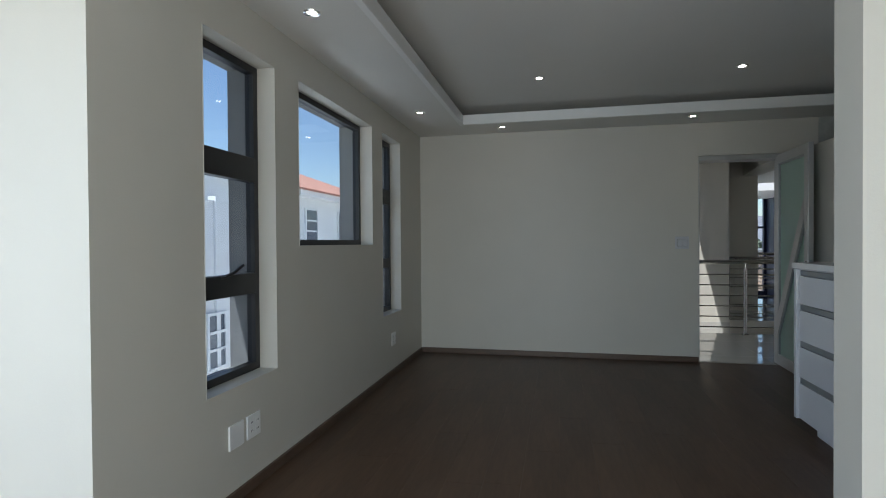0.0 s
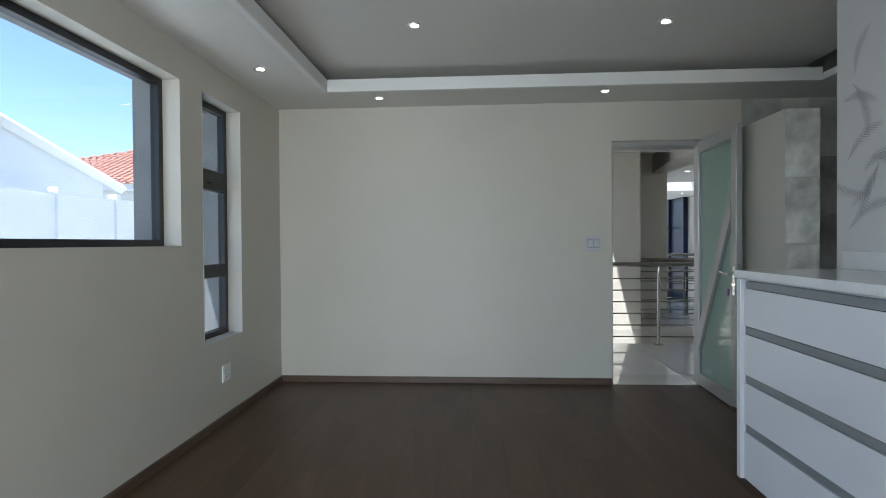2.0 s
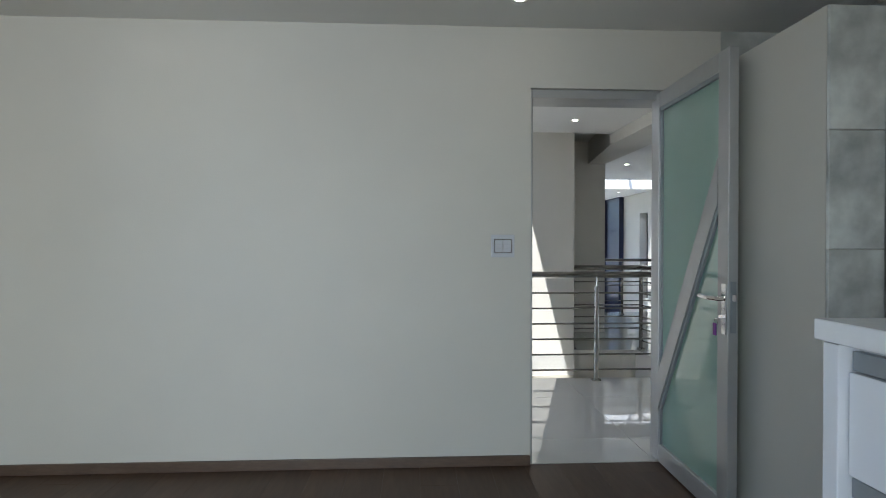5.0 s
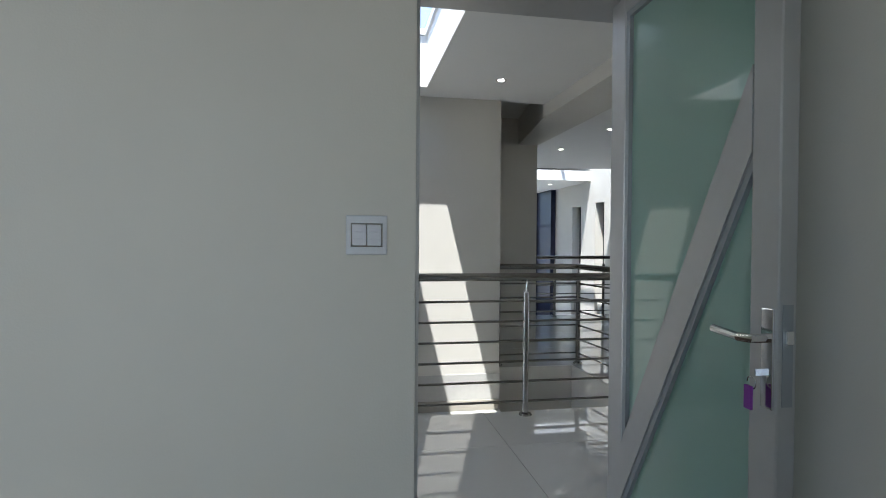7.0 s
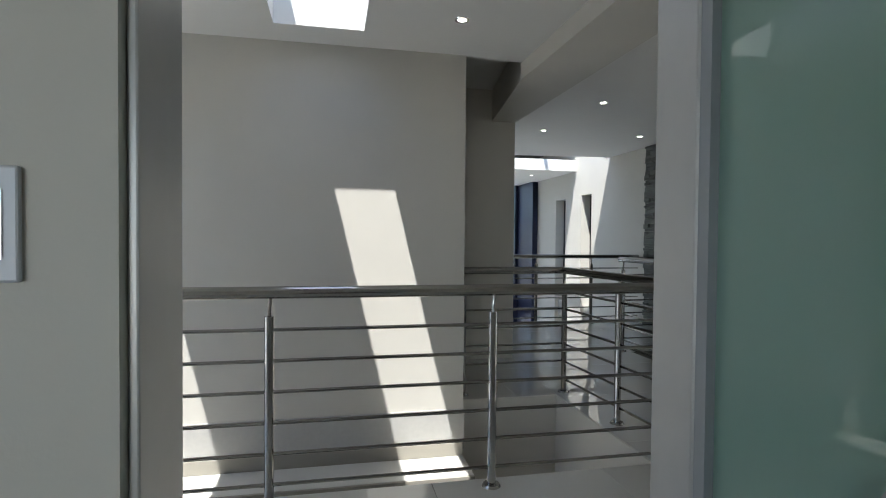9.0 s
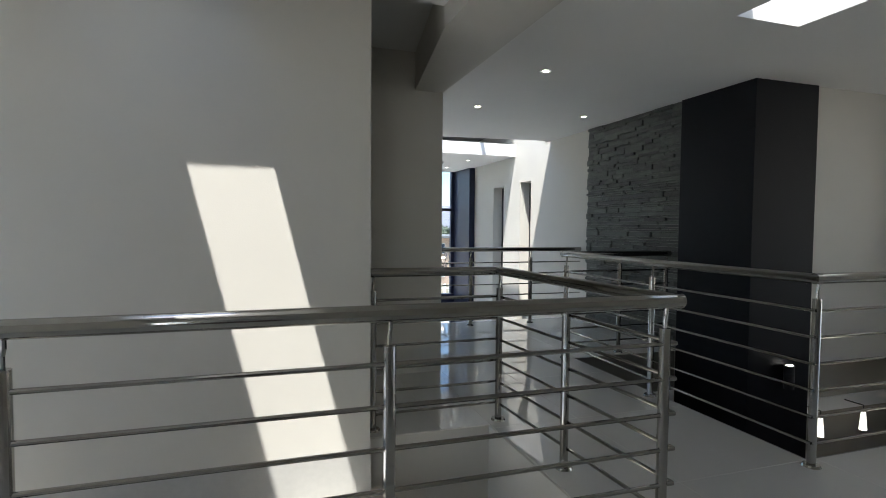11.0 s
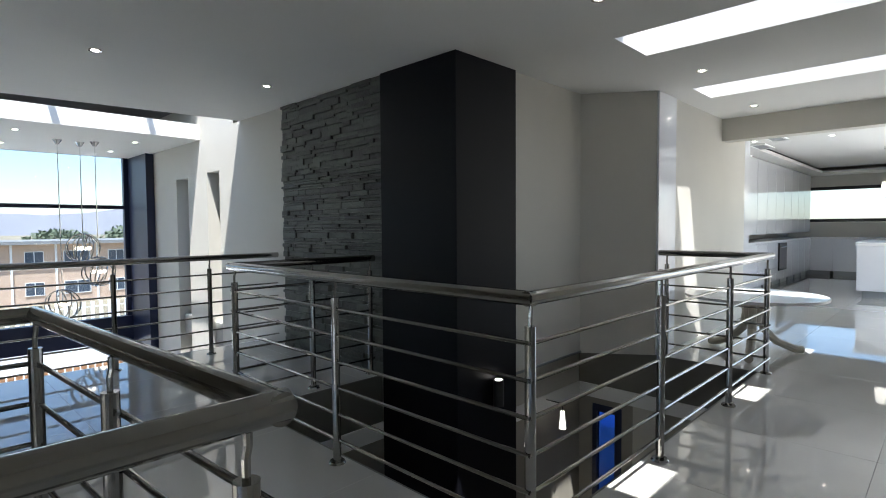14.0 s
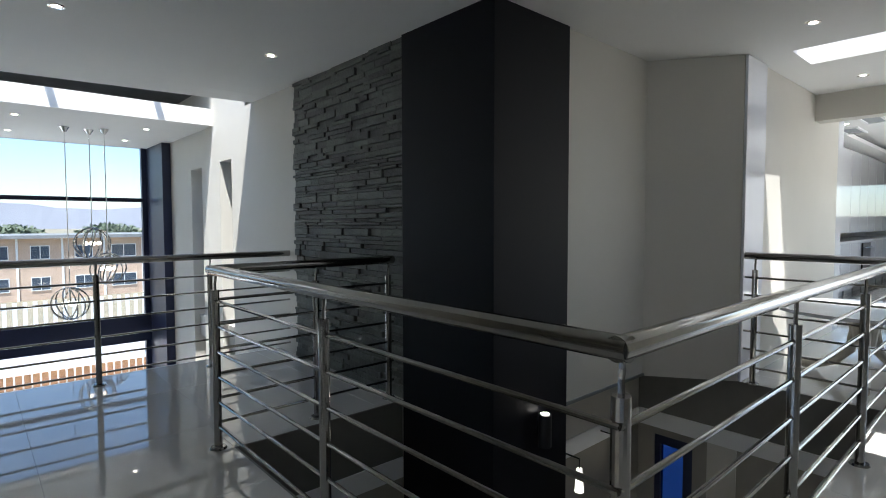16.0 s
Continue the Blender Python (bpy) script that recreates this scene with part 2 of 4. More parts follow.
def prism(outline, z0, z1):
    """A solid of one plan outline between two heights."""
    bm = bmesh.new()
    low, high = [[bm.verts.new((x, y, z)) for x, y in outline] for z in (z0, z1)]
    bm.faces.new(low[::-1])
    bm.faces.new(high)
    for k in range(len(low)):
        j = (k + 1) % len(low)
        bm.faces.new((low[k], low[j], high[j], high[k]))
    bmesh.ops.recalc_face_normals(bm, faces=bm.faces)
    return bm


def structure(name, bm, mat, label):
    return tagged(link_mesh(name, bm, mat), label, kind="structure")


# ---- plan ----
LEFT, BACK, ROOM_H = -1.0, 5.33, 2.41
DOOR = (1.89, 2.70, 2.08)
HALL_H, STAIR_H, LOW = 2.5, 2.474, -2.9
WINDOWS = [(1.60, 2.205, 0.54, 2.19), (2.47, 3.75, 1.21, 2.20), (4.00, 4.55, 0.57, 2.20)]

# bedroom shell
structure("wall_west", slab("x", -1.16, LEFT, 1.05, BACK + 0.2, LOW, 3.0, [(a, b, c, d) for a, b, c, d in WINDOWS]), PLASTER, "greige painted wall with three deep window openings")
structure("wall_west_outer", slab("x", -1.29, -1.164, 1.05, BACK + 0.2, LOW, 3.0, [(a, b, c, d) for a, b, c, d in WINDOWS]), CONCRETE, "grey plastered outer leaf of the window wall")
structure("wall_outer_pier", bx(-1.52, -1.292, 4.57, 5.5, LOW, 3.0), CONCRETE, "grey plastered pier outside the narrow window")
structure("wall_entry_west", slab("x", -1.9, -1.62, -3.2, 1.4, LOW, 3.0, [(-2.4, 0.85, 0.05, 2.2)]), PLASTER, "white painted wall beside the balcony corner")
structure("wall_return", bx(-1.62, -1.0, 1.02, 1.05, 0, ROOM_H), PLASTER, "pale painted wall return at the room's entry")
structure("wall_stub_east", bx(1.30, 3.3, 1.18, 1.33, 0, ROOM_H), PLASTER, "pale painted stub wall at the room's entry")
structure("wall_south", slab("y", -3.2, -3.0, -1.62, 5.2, LOW, 3.0, [(-1.0, 2.8, 0.05, 2.15)]), PLASTER, "plain painted wall with a glazed balcony front")
structure("wall_entry_side", bx(3.3, 3.5, -3.0, 1.33, LOW, 3.0), PLASTER, "plain painted wall beside the entry")
structure("wall_dresser", bx(2.52, 2.70, 1.333, 3.47, 0, 2.578), WALLPAPER, "white wall with a pale feather wallpaper")
structure("wall_north", slab("y", BACK, BACK + 0.2, LEFT - 0.16, 5.2, LOW, 3.0, [(DOOR[0], DOOR[1], -0.35, DOOR[2])]), PLASTER, "greige painted wall with a tall door opening")
structure("wall_bathroom_east", bx(4.6, 4.8, 1.33, BACK, LOW, 3.0), DARKTILE, "dark grey tiled bathroom wall")
structure("subfloor_bedroom", slab("z", -0.3, -0.012, -1.62, 5.2, -3.0, BACK + 0.02), SKIRT, "dark floor base under the laminate planks")
structure("ceiling_bedroom", slab("z", ROOM_H, ROOM_H + 0.05, -1.62, 5.2, -3.0, BACK, [(-0.46, 3.3, 1.6, 4.86)]), CEIL, "white dropped ceiling border with a raised tray")
structure("ceiling_tray", slab("z", 2.58, 2.62, -0.75, 3.3, 1.3, 5.2), CEIL, "white raised tray ceiling")
# tray fascia, with a shadow gap above
for n, b in (("a", (-0.462, -0.42, 1.6, 4.86)), ("b", (-0.42, 3.3, 4.82, 4.862))):
    structure("ceiling_trim_" + n, bx(*b, ROOM_H - 0.003, ROOM_H + 0.095, bevel=0.004), TRIMWHITE, "white plaster cove edge of the tray ceiling")
structure("ceiling_void_west", bx(-0.80, -0.74, 1.3, 5.2, ROOM_H + 0.05, 2.62), CEIL, "white closing strip of the cove")
structure("ceiling_void_north", bx(-0.80, 3.3, 5.16, 5.2, ROOM_H + 0.05, 2.62), CEIL, "white closing strip of the cove")
structure("roof_bedroom", bx(-1.62, 5.2, -3.2, BACK, 2.95, 3.1), CONCRETE, "grey flat roof over the bedroom")
structure("baseboard_north", bx(LEFT, DOOR[0] - 0.003, BACK - 0.016, BACK, 0, 0.055, bevel=0.003), SKIRT, "dark wood baseboard")
structure("baseboard_west", bx(LEFT, LEFT + 0.016, 1.02, BACK - 0.018, 0, 0.055, bevel=0.003), SKIRT, "dark wood baseboard")
structure("ceiling_bathroom_trim", bx(2.96, 3.28, BACK - 0.006, BACK - 0.002, 2.06, ROOM_H), DARKTILE, "dark tile band over the shower")

# landing, stairwell and hall shell
VOID1 = (-0.96, 3.82, 7.20, 8.30)
VOID1B = (3.04, 3.82, 8.29, 8.47)
VOID2 = (5.24, 8.62, 7.50, 9.79)
VOID3 = (1.48, 6.52, 11.85, 17.0)
EAST = 20.0
floor_holes = [VOID1, VOID1B, VOID2, VOID3]
structure("floor_slab", slab("z", -0.3, -0.012, -1.0, EAST, 5.35, 16.4, floor_holes), GROUT, "pale grout bed under polished floor tiles")
# its opening is out of view, added for the stairwell fill lamp
structure("wall_landing_west", slab("x", -1.2, -1.0, 5.53, 8.5, LOW, 3.0, [(5.8, 8.0, -1.6, 2.2)]), PLASTER, "greige stairwell end wall")
structure("wall_stair", bx(-1.0, 3.035, 8.307, 8.55, LOW, 3.0), PLASTER, "greige wall beside the stairwell")
structure("wall_pier", bx(1.3, 3.9, 9.73, 10.0, LOW, 3.0), PLASTER, "greige pier wall behind the stairwell")
structure("wall_niche_west", bx(1.3, 1.5, 8.55, 16.4, LOW, 3.0), PLASTER, "greige side wall of the hall")
structure("ceiling_stair", slab("z", STAIR_H, STAIR_H + 0.42, -1.0, 3.46, 5.53, 8.36, [(1.77, 2.31, 6.4, 8.02), (0.20, 0.74, 6.4, 8.02)]), CEIL, "white stairwell ceiling with two skylight shafts")
structure("ceiling_niche", bx(1.5, 3.68, 8.36, 10.0, 2.66, 2.9), CEIL, "white niche ceiling")
SKY_X = [(5.17, 5.67, 7.98), (7.01, 7.52, 8.02), (8.77, 9.27, 8.12)]
structure("ceiling_hall", slab("z", HALL_H, HALL_H + 0.42, 3.9, 10.52, 5.53, 12.05, [(a, b, 6.4, c) for a, b, c in SKY_X]), CEIL, "white hall ceiling with long skylight shafts")
structure("ceiling_beam", prism(((3.46, 5.53), (3.9, 5.53), (3.9, 10.0), (3.70, 10.0), (3.46, 8.36)), 2.35, 2.92), PLASTER, "greige ceiling beam beside the stairwell")
structure("ceiling_hall_west", bx(1.5, 3.9, 10.0, 12.05, HALL_H, HALL_H + 0.42), CEIL, "white hall ceiling")
structure("ceiling_soffit", bx(1.5, 6.45, 13.61, 16.42, 2.42, 2.62), CEIL, "white dropped soffit before the window front")
structure("ceiling_slot_edge", bx(1.5, 6.45, 12.052, 12.10, 2.545, 2.95), TRIMWHITE, "white edge beam of the roof light slot")
structure("ceiling_slot_lip", prism(((1.5, 12.052), (6.45, 12.052), (6.45, 12.42), (1.5, 13.0)), HALL_H, 2.54), CEIL, "thin white ceiling lip below the roof light slot")
structure("wall_hall_east", slab("x", 6.45, 6.75, 9.77, 16.4, LOW, 3.0, [(13.03, 13.41, -0.9, 1.97), (14.06, 14.50, -0.9, 1.95)]), PLASTER, "pale wall of the double height hall with slot windows")
structure("wall_behind_pillar", bx(7.12, 8.20, 8.95, 9.2, 0.0, HALL_H), PLASTER, "pale greige recessed wall beside the pillar")
structure("wall_recess_side", prism(((8.20, 8.952), (8.598, 8.381), (8.619, 8.381), (8.619, 9.2), (8.20, 9.2)), 0.0, HALL_H), PLASTER, "greige splayed wall beside the stair void")
structure("wall_dining_north", bx(8.62, 11.48, 8.38, 8.6, LOW, HALL_H), PLASTER, "pale wall leading to the kitchen")
structure("wall_panel_white", bx(8.60, 9.02, 8.355, 8.377, 0, HALL_H - 0.002, bevel=0.004), GLOSSWHITE, "gloss white wall panel at the corner")
structure("wall_kitchen_bulkhead", bx(10.52, 10.72, 5.53, 8.38, 2.24, 2.92), PLASTER, "greige bulkhead over the kitchen entry")
# its opening is out of view, added for the kitchen fill lamp
structure("wall_landing_south", slab("y", 5.33, 5.53, 5.2, EAST, LOW, 3.0, [(10.5, 16.5, 0.1, 2.1)]), PLASTER, "plain greige wall of the landing")
structure("wall_kitchen_end_pier", bx(11.48, 11.72, 8.38, 9.3, 0, 2.46), GLOSSWHITE, "gloss white end panel of the kitchen")
structure("wall_kitchen_north", bx(11.5, EAST, 9.55, 9.75, LOW, 3.0), PLASTER, "pale kitchen wall")
structure("wall_kitchen_east", slab("x", EAST, EAST + 0.2, 5.33, 9.75, LOW, 3.0, [(5.9, 9.3, 1.29, 2.18)]), PLASTER, "pale kitchen wall with a long strip window")
structure("ceiling_kitchen", slab("z", 2.46, 2.52, 10.72, EAST, 5.53, 9.55, [(13.0, 19.2, 6.2, 8.7)]), CEIL, "white kitchen ceiling with a recessed tray")
structure("ceiling_kitchen_tray", bx(12.9, 19.3, 6.1, 8.8, 2.60, 2.66), CEIL, "white raised kitchen ceiling")
structure("roof_kitchen", bx(10.72, EAST, 5.33, 9.75, 2.95, 3.1), CONCRETE, "grey flat roof over the kitchen")
structure("roof_hall", bx(6.45, 8.62, 9.2, 12.61, 2.5, 2.92), CONCRETE, "grey flat roof")
# fascias and lower walls of the voids; shaded slab edges get a darkened colour
FASCIA_SHADED = material("fascia darkened for shade", (0.15, 0.145, 0.125), 0.5, var=0.12)
TAUPE = material("taupe wall paint", (0.30, 0.28, 0.235), 0.6, var=0.06, scale=3, bump=0.05)
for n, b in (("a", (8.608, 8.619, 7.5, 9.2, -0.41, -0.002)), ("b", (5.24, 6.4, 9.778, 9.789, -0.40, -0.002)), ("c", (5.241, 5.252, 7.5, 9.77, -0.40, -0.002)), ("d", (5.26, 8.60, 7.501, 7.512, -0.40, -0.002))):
    structure("trim_void_" + n, bx(*b), FASCIA_SHADED, "fascia at the edge of the floor void, colour darkened for shade")
structure("trim_void_e", bx(7.12, 8.60, 9.188, 9.199, -0.41, -0.001), PLASTER, "greige slab edge under the recessed wall")
structure("trim_strip", bx(7.12, 8.60, 8.938, 8.949, 0.002, 0.022), GREYRAIL, "grey strip at the foot of the recessed wall")
for n, b in (("a", (8.60, 8.619, 7.52, 9.18, -0.55, -0.412)), ("b", (7.13, 8.598, 9.18, 9.198, -0.55, -0.412)), ("c", (5.26, 6.4, 9.77, 9.789, -0.545, -0.402))):
    structure("trim_band_" + n, bx(*b), TRIMWHITE, "white band under the dark fascia")
structure("wall_lower_north", bx(5.0, 6.44, 9.79, 9.95, LOW, -0.301), TAUPE, "taupe wall of the storey below")
structure("wall_lower_recess", bx(7.12, 8.63, 9.2, 9.35, LOW, -0.002), TAUPE, "taupe wall of the storey below the recess")
structure("wall_lower_void", slab("x", 8.63, 8.76, 5.6, 9.2, LOW, -0.31, [(8.72, 9.05, -2.4, -0.62)]), TAUPE, "taupe wall of the storey below with a slim window")
structure("trim_void_stair_east", bx(3.806, 3.819, 7.2, 8.468, -0.62, -0.002), PLASTER, "greige edge of the stairwell floor")
structure("trim_void_stair_north", bx(3.04, 3.805, 8.456, 8.469, -0.62, -0.002), PLASTER, "greige edge of the stairwell floor")
structure("trim_slab_front", bx(1.5, 6.45, 11.852, 11.87, -0.36, -0.002), TRIMWHITE, "white floor edge above the double height hall")
# lower storey
structure("floor_lower", bx(-1.2, EAST, 5.33, 16.6, LOW - 0.2, LOW), TILE, "pale polished floor of the storey below")
structure("floor_lower_stair", bx(-1.0, 3.9, 5.53, 8.3, LOW + 0.002, LOW + 0.02), TILE, "pale polished floor at the foot of the stairs")
structure("stair_landing", bx(-1.0, 3.03, 7.98, 8.305, -0.46, -0.34), TILE, "pale stair ledge along the stairwell wall")
structure("stair_landing_edge", bx(-1.0, 3.03, 7.96, 7.979, -0.7, -0.342), TAUPE, "taupe edge under the stair ledge")
structure("baseboard_stair", bx(-1.0, 3.03, 8.286, 8.306, -0.339, -0.245, bevel=0.003), TAUPE, "taupe skirting along the stair ledge")

# ---- pillar and stone ----
pillar = structure("black_pillar", bx(6.40, 7.12, 8.92, 9.768, LOW, HALL_H, bevel=0.004), BLACKP, "matt black square pillar rising through the void")


# ---- windows ----
def bar_box(bm, *a):
    return box(bm, *a, bevel=0.003)


def side_window(name, y0, y1, z0, z1, rails, label):
    """A bronze framed window in the west wall; rails: heights of the cross bars."""
    w = thing(name, (-1.13, (y0 + y1) / 2, z0), label, "window")
    tagged(w, kind="structure")
    bm = bmesh.new()
    x0, x1, f = -1.155, -1.105, 0.042
    box(bm, x0, x1, y0 + 0.002, y0 + f, z0 + 0.002, z1 - 0.002)
    box(bm, x0, x1, y1 - f, y1 - 0.002, z0 + 0.002, z1 - 0.002)
    box(bm, x0, x1, y0 + f, y1 - f, z0 + 0.002, z0 + f)
    box(bm, x0, x1, y0 + f, y1 - f, z1 - f, z1 - 0.002)
    part("window_frame", bm, BRONZE, w)
    zs = [z0 + f] + [q for r in rails for q in r] + [z1 - f]
    for r in rails:
        part("transom", bx(x0 - 0.004, x1 + 0.008, y0 + f, y1 - f, r[0], r[1], bevel=0.004), BRONZE, w)
    for a, b in zip(zs[::2], zs[1::2]):
        p = part("pane", bx(-1.133, -1.129, y0 + f, y1 - f, a, b), SOLAR, w)
        p.visible_shadow = False
    return w


w1 = side_window("window_1", *WINDOWS[0], [(0.96, 1.07), (1.56, 1.69)], "tall dark bronze window with three panes")
part("window_handle", pipe([(-1.10, 1.86, 1.06), (-1.07, 1.86, 1.07), (-1.055, 1.90, 1.085), (-1.05, 1.97, 1.12)], 0.008), BRONZE, w1)
w2 = side_window("window_2", *WINDOWS[1], [], "square dark bronze fixed window")
w3 = side_window("window_3", *WINDOWS[2], [(0.99, 1.08), (1.60, 1.74)], "tall narrow dark bronze window with three panes")
part("window_handle", pipe([(-1.10, 4.25, 1.64), (-1.075, 4.25, 1.645), (-1.07, 4.32, 1.655)], 0.007), BRONZE, w3)
for y0, y1, z0, z1 in WINDOWS:
    structure("trim_reveal", slab("x", -1.104, LEFT + 0.002, y0 + 0.0, y1, z0, z1, [(y0 + 0.004, y1 - 0.004, z0 + 0.004, z1 - 0.004)]), PLASTER, "white painted window reveal")


def slot_window(name, y0, y1, z0, z1):
    w = tagged(thing(name, (6.65, (y0 + y1) / 2, z0), "tall narrow slot window with a dark frame", "window"), kind="structure")
    part("window_frame", slab("x", 6.62, 6.68, y0 + 0.002, y1 - 0.002, z0 + 0.002, z1 - 0.002, [(y0 + 0.05, y1 - 0.05, z0 + 0.05, z1 - 0.05)]), BRONZE, w)
    part("pane", bx(6.645, 6.651, y0 + 0.05, y1 - 0.05, z0 + 0.05, z1 - 0.05), CLEAR, w).visible_shadow = False


slot_window("window_4", 13.03, 13.41, -0.9, 1.97)
slot_window("window_5", 14.06, 14.50, -0.9, 1.95)

# window front of the hall
wf = tagged(thing("window_6", (4.0, 16.4, LOW), "double height window front with navy frames", "window"), kind="structure")
for z0, z1, nm in ((-0.64, -0.22, "spandrel"), (1.57, 1.63, "transom"), (2.42, 2.46, "head_frame"), (LOW, LOW + 0.08, "sill_frame")):
    part(nm, bx(1.5, 6.40, 16.36 if nm != "spandrel" else 16.3, 16.44, z0, z1, bevel=0.004), NAVY, wf)
for x in (1.55, 3.9, 6.30):
    part("mullion", bx(x - 0.04, x + 0.04, 16.35, 16.45, LOW + 0.08, 2.42, bevel=0.004), NAVY, wf)
for x0, x1 in ((1.59, 3.86), (3.94, 6.26)):
    for z0, z1 in ((LOW + 0.08, -0.64), (-0.22, 1.57), (1.63, 2.42)):
        part("pane", bx(x0, x1, 16.397, 16.403, z0, z1), SOLAR, wf).visible_shadow = False
structure("trim_navy_column", bx(6.33, 6.447, 15.44, 16.35, LOW, 2.416, bevel=0.004), NAVY, "navy painted column beside the window front")

# slim window of the storey below; its blue tint stands in for reflected sky
wl7 = tagged(thing("window_8", (8.69, 8.88, -2.4), "slim window in the storey below, tinted blue for reflected sky", "window"), kind="structure")
part("window_frame", slab("x", 8.64, 8.70, 8.722, 9.048, -2.398, -0.622, [(8.80, 9.0, -2.35, -0.70)]), NAVY, wl7)
part("pane", bx(8.666, 8.672, 8.80, 9.0, -2.35, -0.70), SKYGLASS, wl7).visible_shadow = False

# kitchen strip window
wk = tagged(thing("window_7", (EAST + 0.05, 7.6, 1.29), "long horizontal strip window with a dark frame", "window"), kind="structure")
part("window_frame", slab("x", EAST + 0.02, EAST + 0.10, 5.902, 9.298, 1.292, 2.178, [(5.98, 7.27, 1.37, 2.10), (7.35, 9.22, 1.37, 2.10)]), BRONZE, wk)
for a, b in ((5.98, 7.27), (7.35, 9.22)):
    part("pane", bx(EAST + 0.055, EAST + 0.061, a, b, 1.37, 2.10), SOLAR, wk).visible_shadow = False


# roof lights
def roof_light(name, x0, x1, y0, y1, z, bars):
    w = tagged(thing(name, ((x0 + x1) / 2, (y0 + y1) / 2, z), "glazed roof light in a white shaft", "skylight"), kind="structure")
    part("roof_light_frame", slab("z", z, z + 0.05, x0 - 0.06, x1 + 0.06, y0 - 0.06, y1 + 0.06, [(x0 + 0.02, x1 - 0.02, y0 + 0.02, y1 - 0.02)]), TRIMWHITE, w)
    for b in bars:
        part("glazing_bar", bx(x0 if b[0] == "y" else b[1] - 0.03, x1 if b[0] == "y" else b[1] + 0.03, b[1] - 0.03 if b[0] == "y" else y0, b[1] + 0.03 if b[0] == "y" else y1, z + 0.002, z + 0.048), GREYRAIL, w)
    part("pane", bx(x0 + 0.02, x1 - 0.02, y0 + 0.02, y1 - 0.02, z + 0.052, z + 0.058), OPAL, w).visible_shadow = False


roof_light("skylight_6", 0.20, 0.74, 6.4, 8.02, STAIR_H + 0.425, [])
roof_light("skylight_1", 1.77, 2.31, 6.4, 8.02, STAIR_H + 0.425, [])
for i, (a, b, c) in enumerate(SKY_X):
    roof_light("skylight_%d" % (i + 2), a, b, 6.4, c, HALL_H + 0.425, [])
roof_light("skylight_5", 1.5, 6.45, 12.11, 13.61, 2.96, [("x", 2.6), ("x", 3.7), ("x", 4.75), ("x", 5.75)])
structure("ceiling_roof_front", bx(1.3, 6.75, 13.67, 16.5, 2.92, 3.05), CONCRETE, "grey flat roof over the window front")


# ---- door ----
df = tagged(thing("door_1", (DOOR[0], BACK, 0), "open aluminium door with green glass and a diagonal bar", "door"), kind="structure")
fr = bmesh.new()
box(fr, DOOR[0] + 0.001, DOOR[0] + 0.014, BACK + 0.02, BACK + 0.203, 0, DOOR[2] - 0.001, bevel=0.003)
box(fr, DOOR[1] - 0.014, DOOR[1] - 0.001, BACK + 0.02, BACK + 0.203, 0, DOOR[2] - 0.001, bevel=0.003)
box(fr, DOOR[0] + 0.014, DOOR[1] - 0.014, BACK + 0.02, BACK + 0.203, DOOR[2] - 0.05, DOOR[2] - 0.001, bevel=0.003)
part("door_frame", fr, ALU, df)
DX0, DX1, DY0, DY1, DZ0, DZ1 = 2.607, 2.652, 4.62, 5.415, 0.012, 2.06
SWING = Matrix.Translation((2.652, 5.415, 0)) @ Matrix.Rotation(radians(-1.8), 4, "Z") @ Matrix.Translation((-2.652, -5.415, 0))


def swung(bm):
    """Turns a piece of the leaf about its hinges."""
    bm.transform(SWING)
    return bm


leaf = bmesh.new()
st = 0.085
box(leaf, DX0, DX1, DY0, DY0 + st, DZ0, DZ1, bevel=0.004)
box(leaf, DX0, DX1, DY1 - 0.10, DY1, DZ0, DZ1, bevel=0.004)
box(leaf, DX0, DX1, DY0 + st, DY1 - 0.10, DZ0, DZ0 + 0.10, bevel=0.004)
box(leaf, DX0, DX1, DY0 + st, DY1 - 0.10, DZ1 - 0.085, DZ1, bevel=0.004)
lf = part("door_leaf", swung(leaf), ALU, df)
dg = bmesh.new()
ya, za, yb, zb, hw = DY1 - 0.10, 0.40, DY0 + st, 1.50, 0.055
vv = []
for x in (DX0 - 0.002, DX1 + 0.002):
    vv.append([dg.verts.new(p) for p in ((x, ya, za - hw * 1.8), (x, ya, za + hw * 1.8), (x, yb, zb + hw * 1.8), (x, yb, zb - hw * 1.8))])
dg.faces.new(vv[0])
dg.faces.new(vv[1][::-1])
for k in range(4):
    dg.faces.new((vv[0][k], vv[0][(k + 1) % 4], vv[1][(k + 1) % 4], vv[1][k]))
bmesh.ops.recalc_face_normals(dg, faces=dg.faces)
part("diagonal_bar", swung(dg), ALU, lf)
bead = bmesh.new()
vv = []
for x in (DX0 + 0.004, DX1 - 0.004):
    vv.append([bead.verts.new(p) for p in ((x, ya, za - hw * 2.5), (x, ya, za - hw * 1.8), (x, yb, zb - hw * 1.8), (x, yb, zb - hw * 2.5))])
bead.faces.new(vv[0])
bead.faces.new(vv[1][::-1])
for k in range(4):
    bead.faces.new((vv[0][k], vv[0][(k + 1) % 4], vv[1][(k + 1) % 4], vv[1][k]))
bmesh.ops.recalc_face_normals(bead, faces=bead.faces)
part("glazing_bead", swung(bead), GREYRAIL, lf)
part("glazing_bead", swung(bx(DX0 + 0.004, DX1 - 0.004, DY1 - 0.122, DY1 - 0.10, DZ0 + 0.10, DZ1 - 0.085)), GREYRAIL, lf)
part("glazing_bead", swung(bx(DX0 + 0.004, DX1 - 0.004, DY0 + st, DY1 - 0.122, DZ1 - 0.105, DZ1 - 0.085)), GREYRAIL, lf)
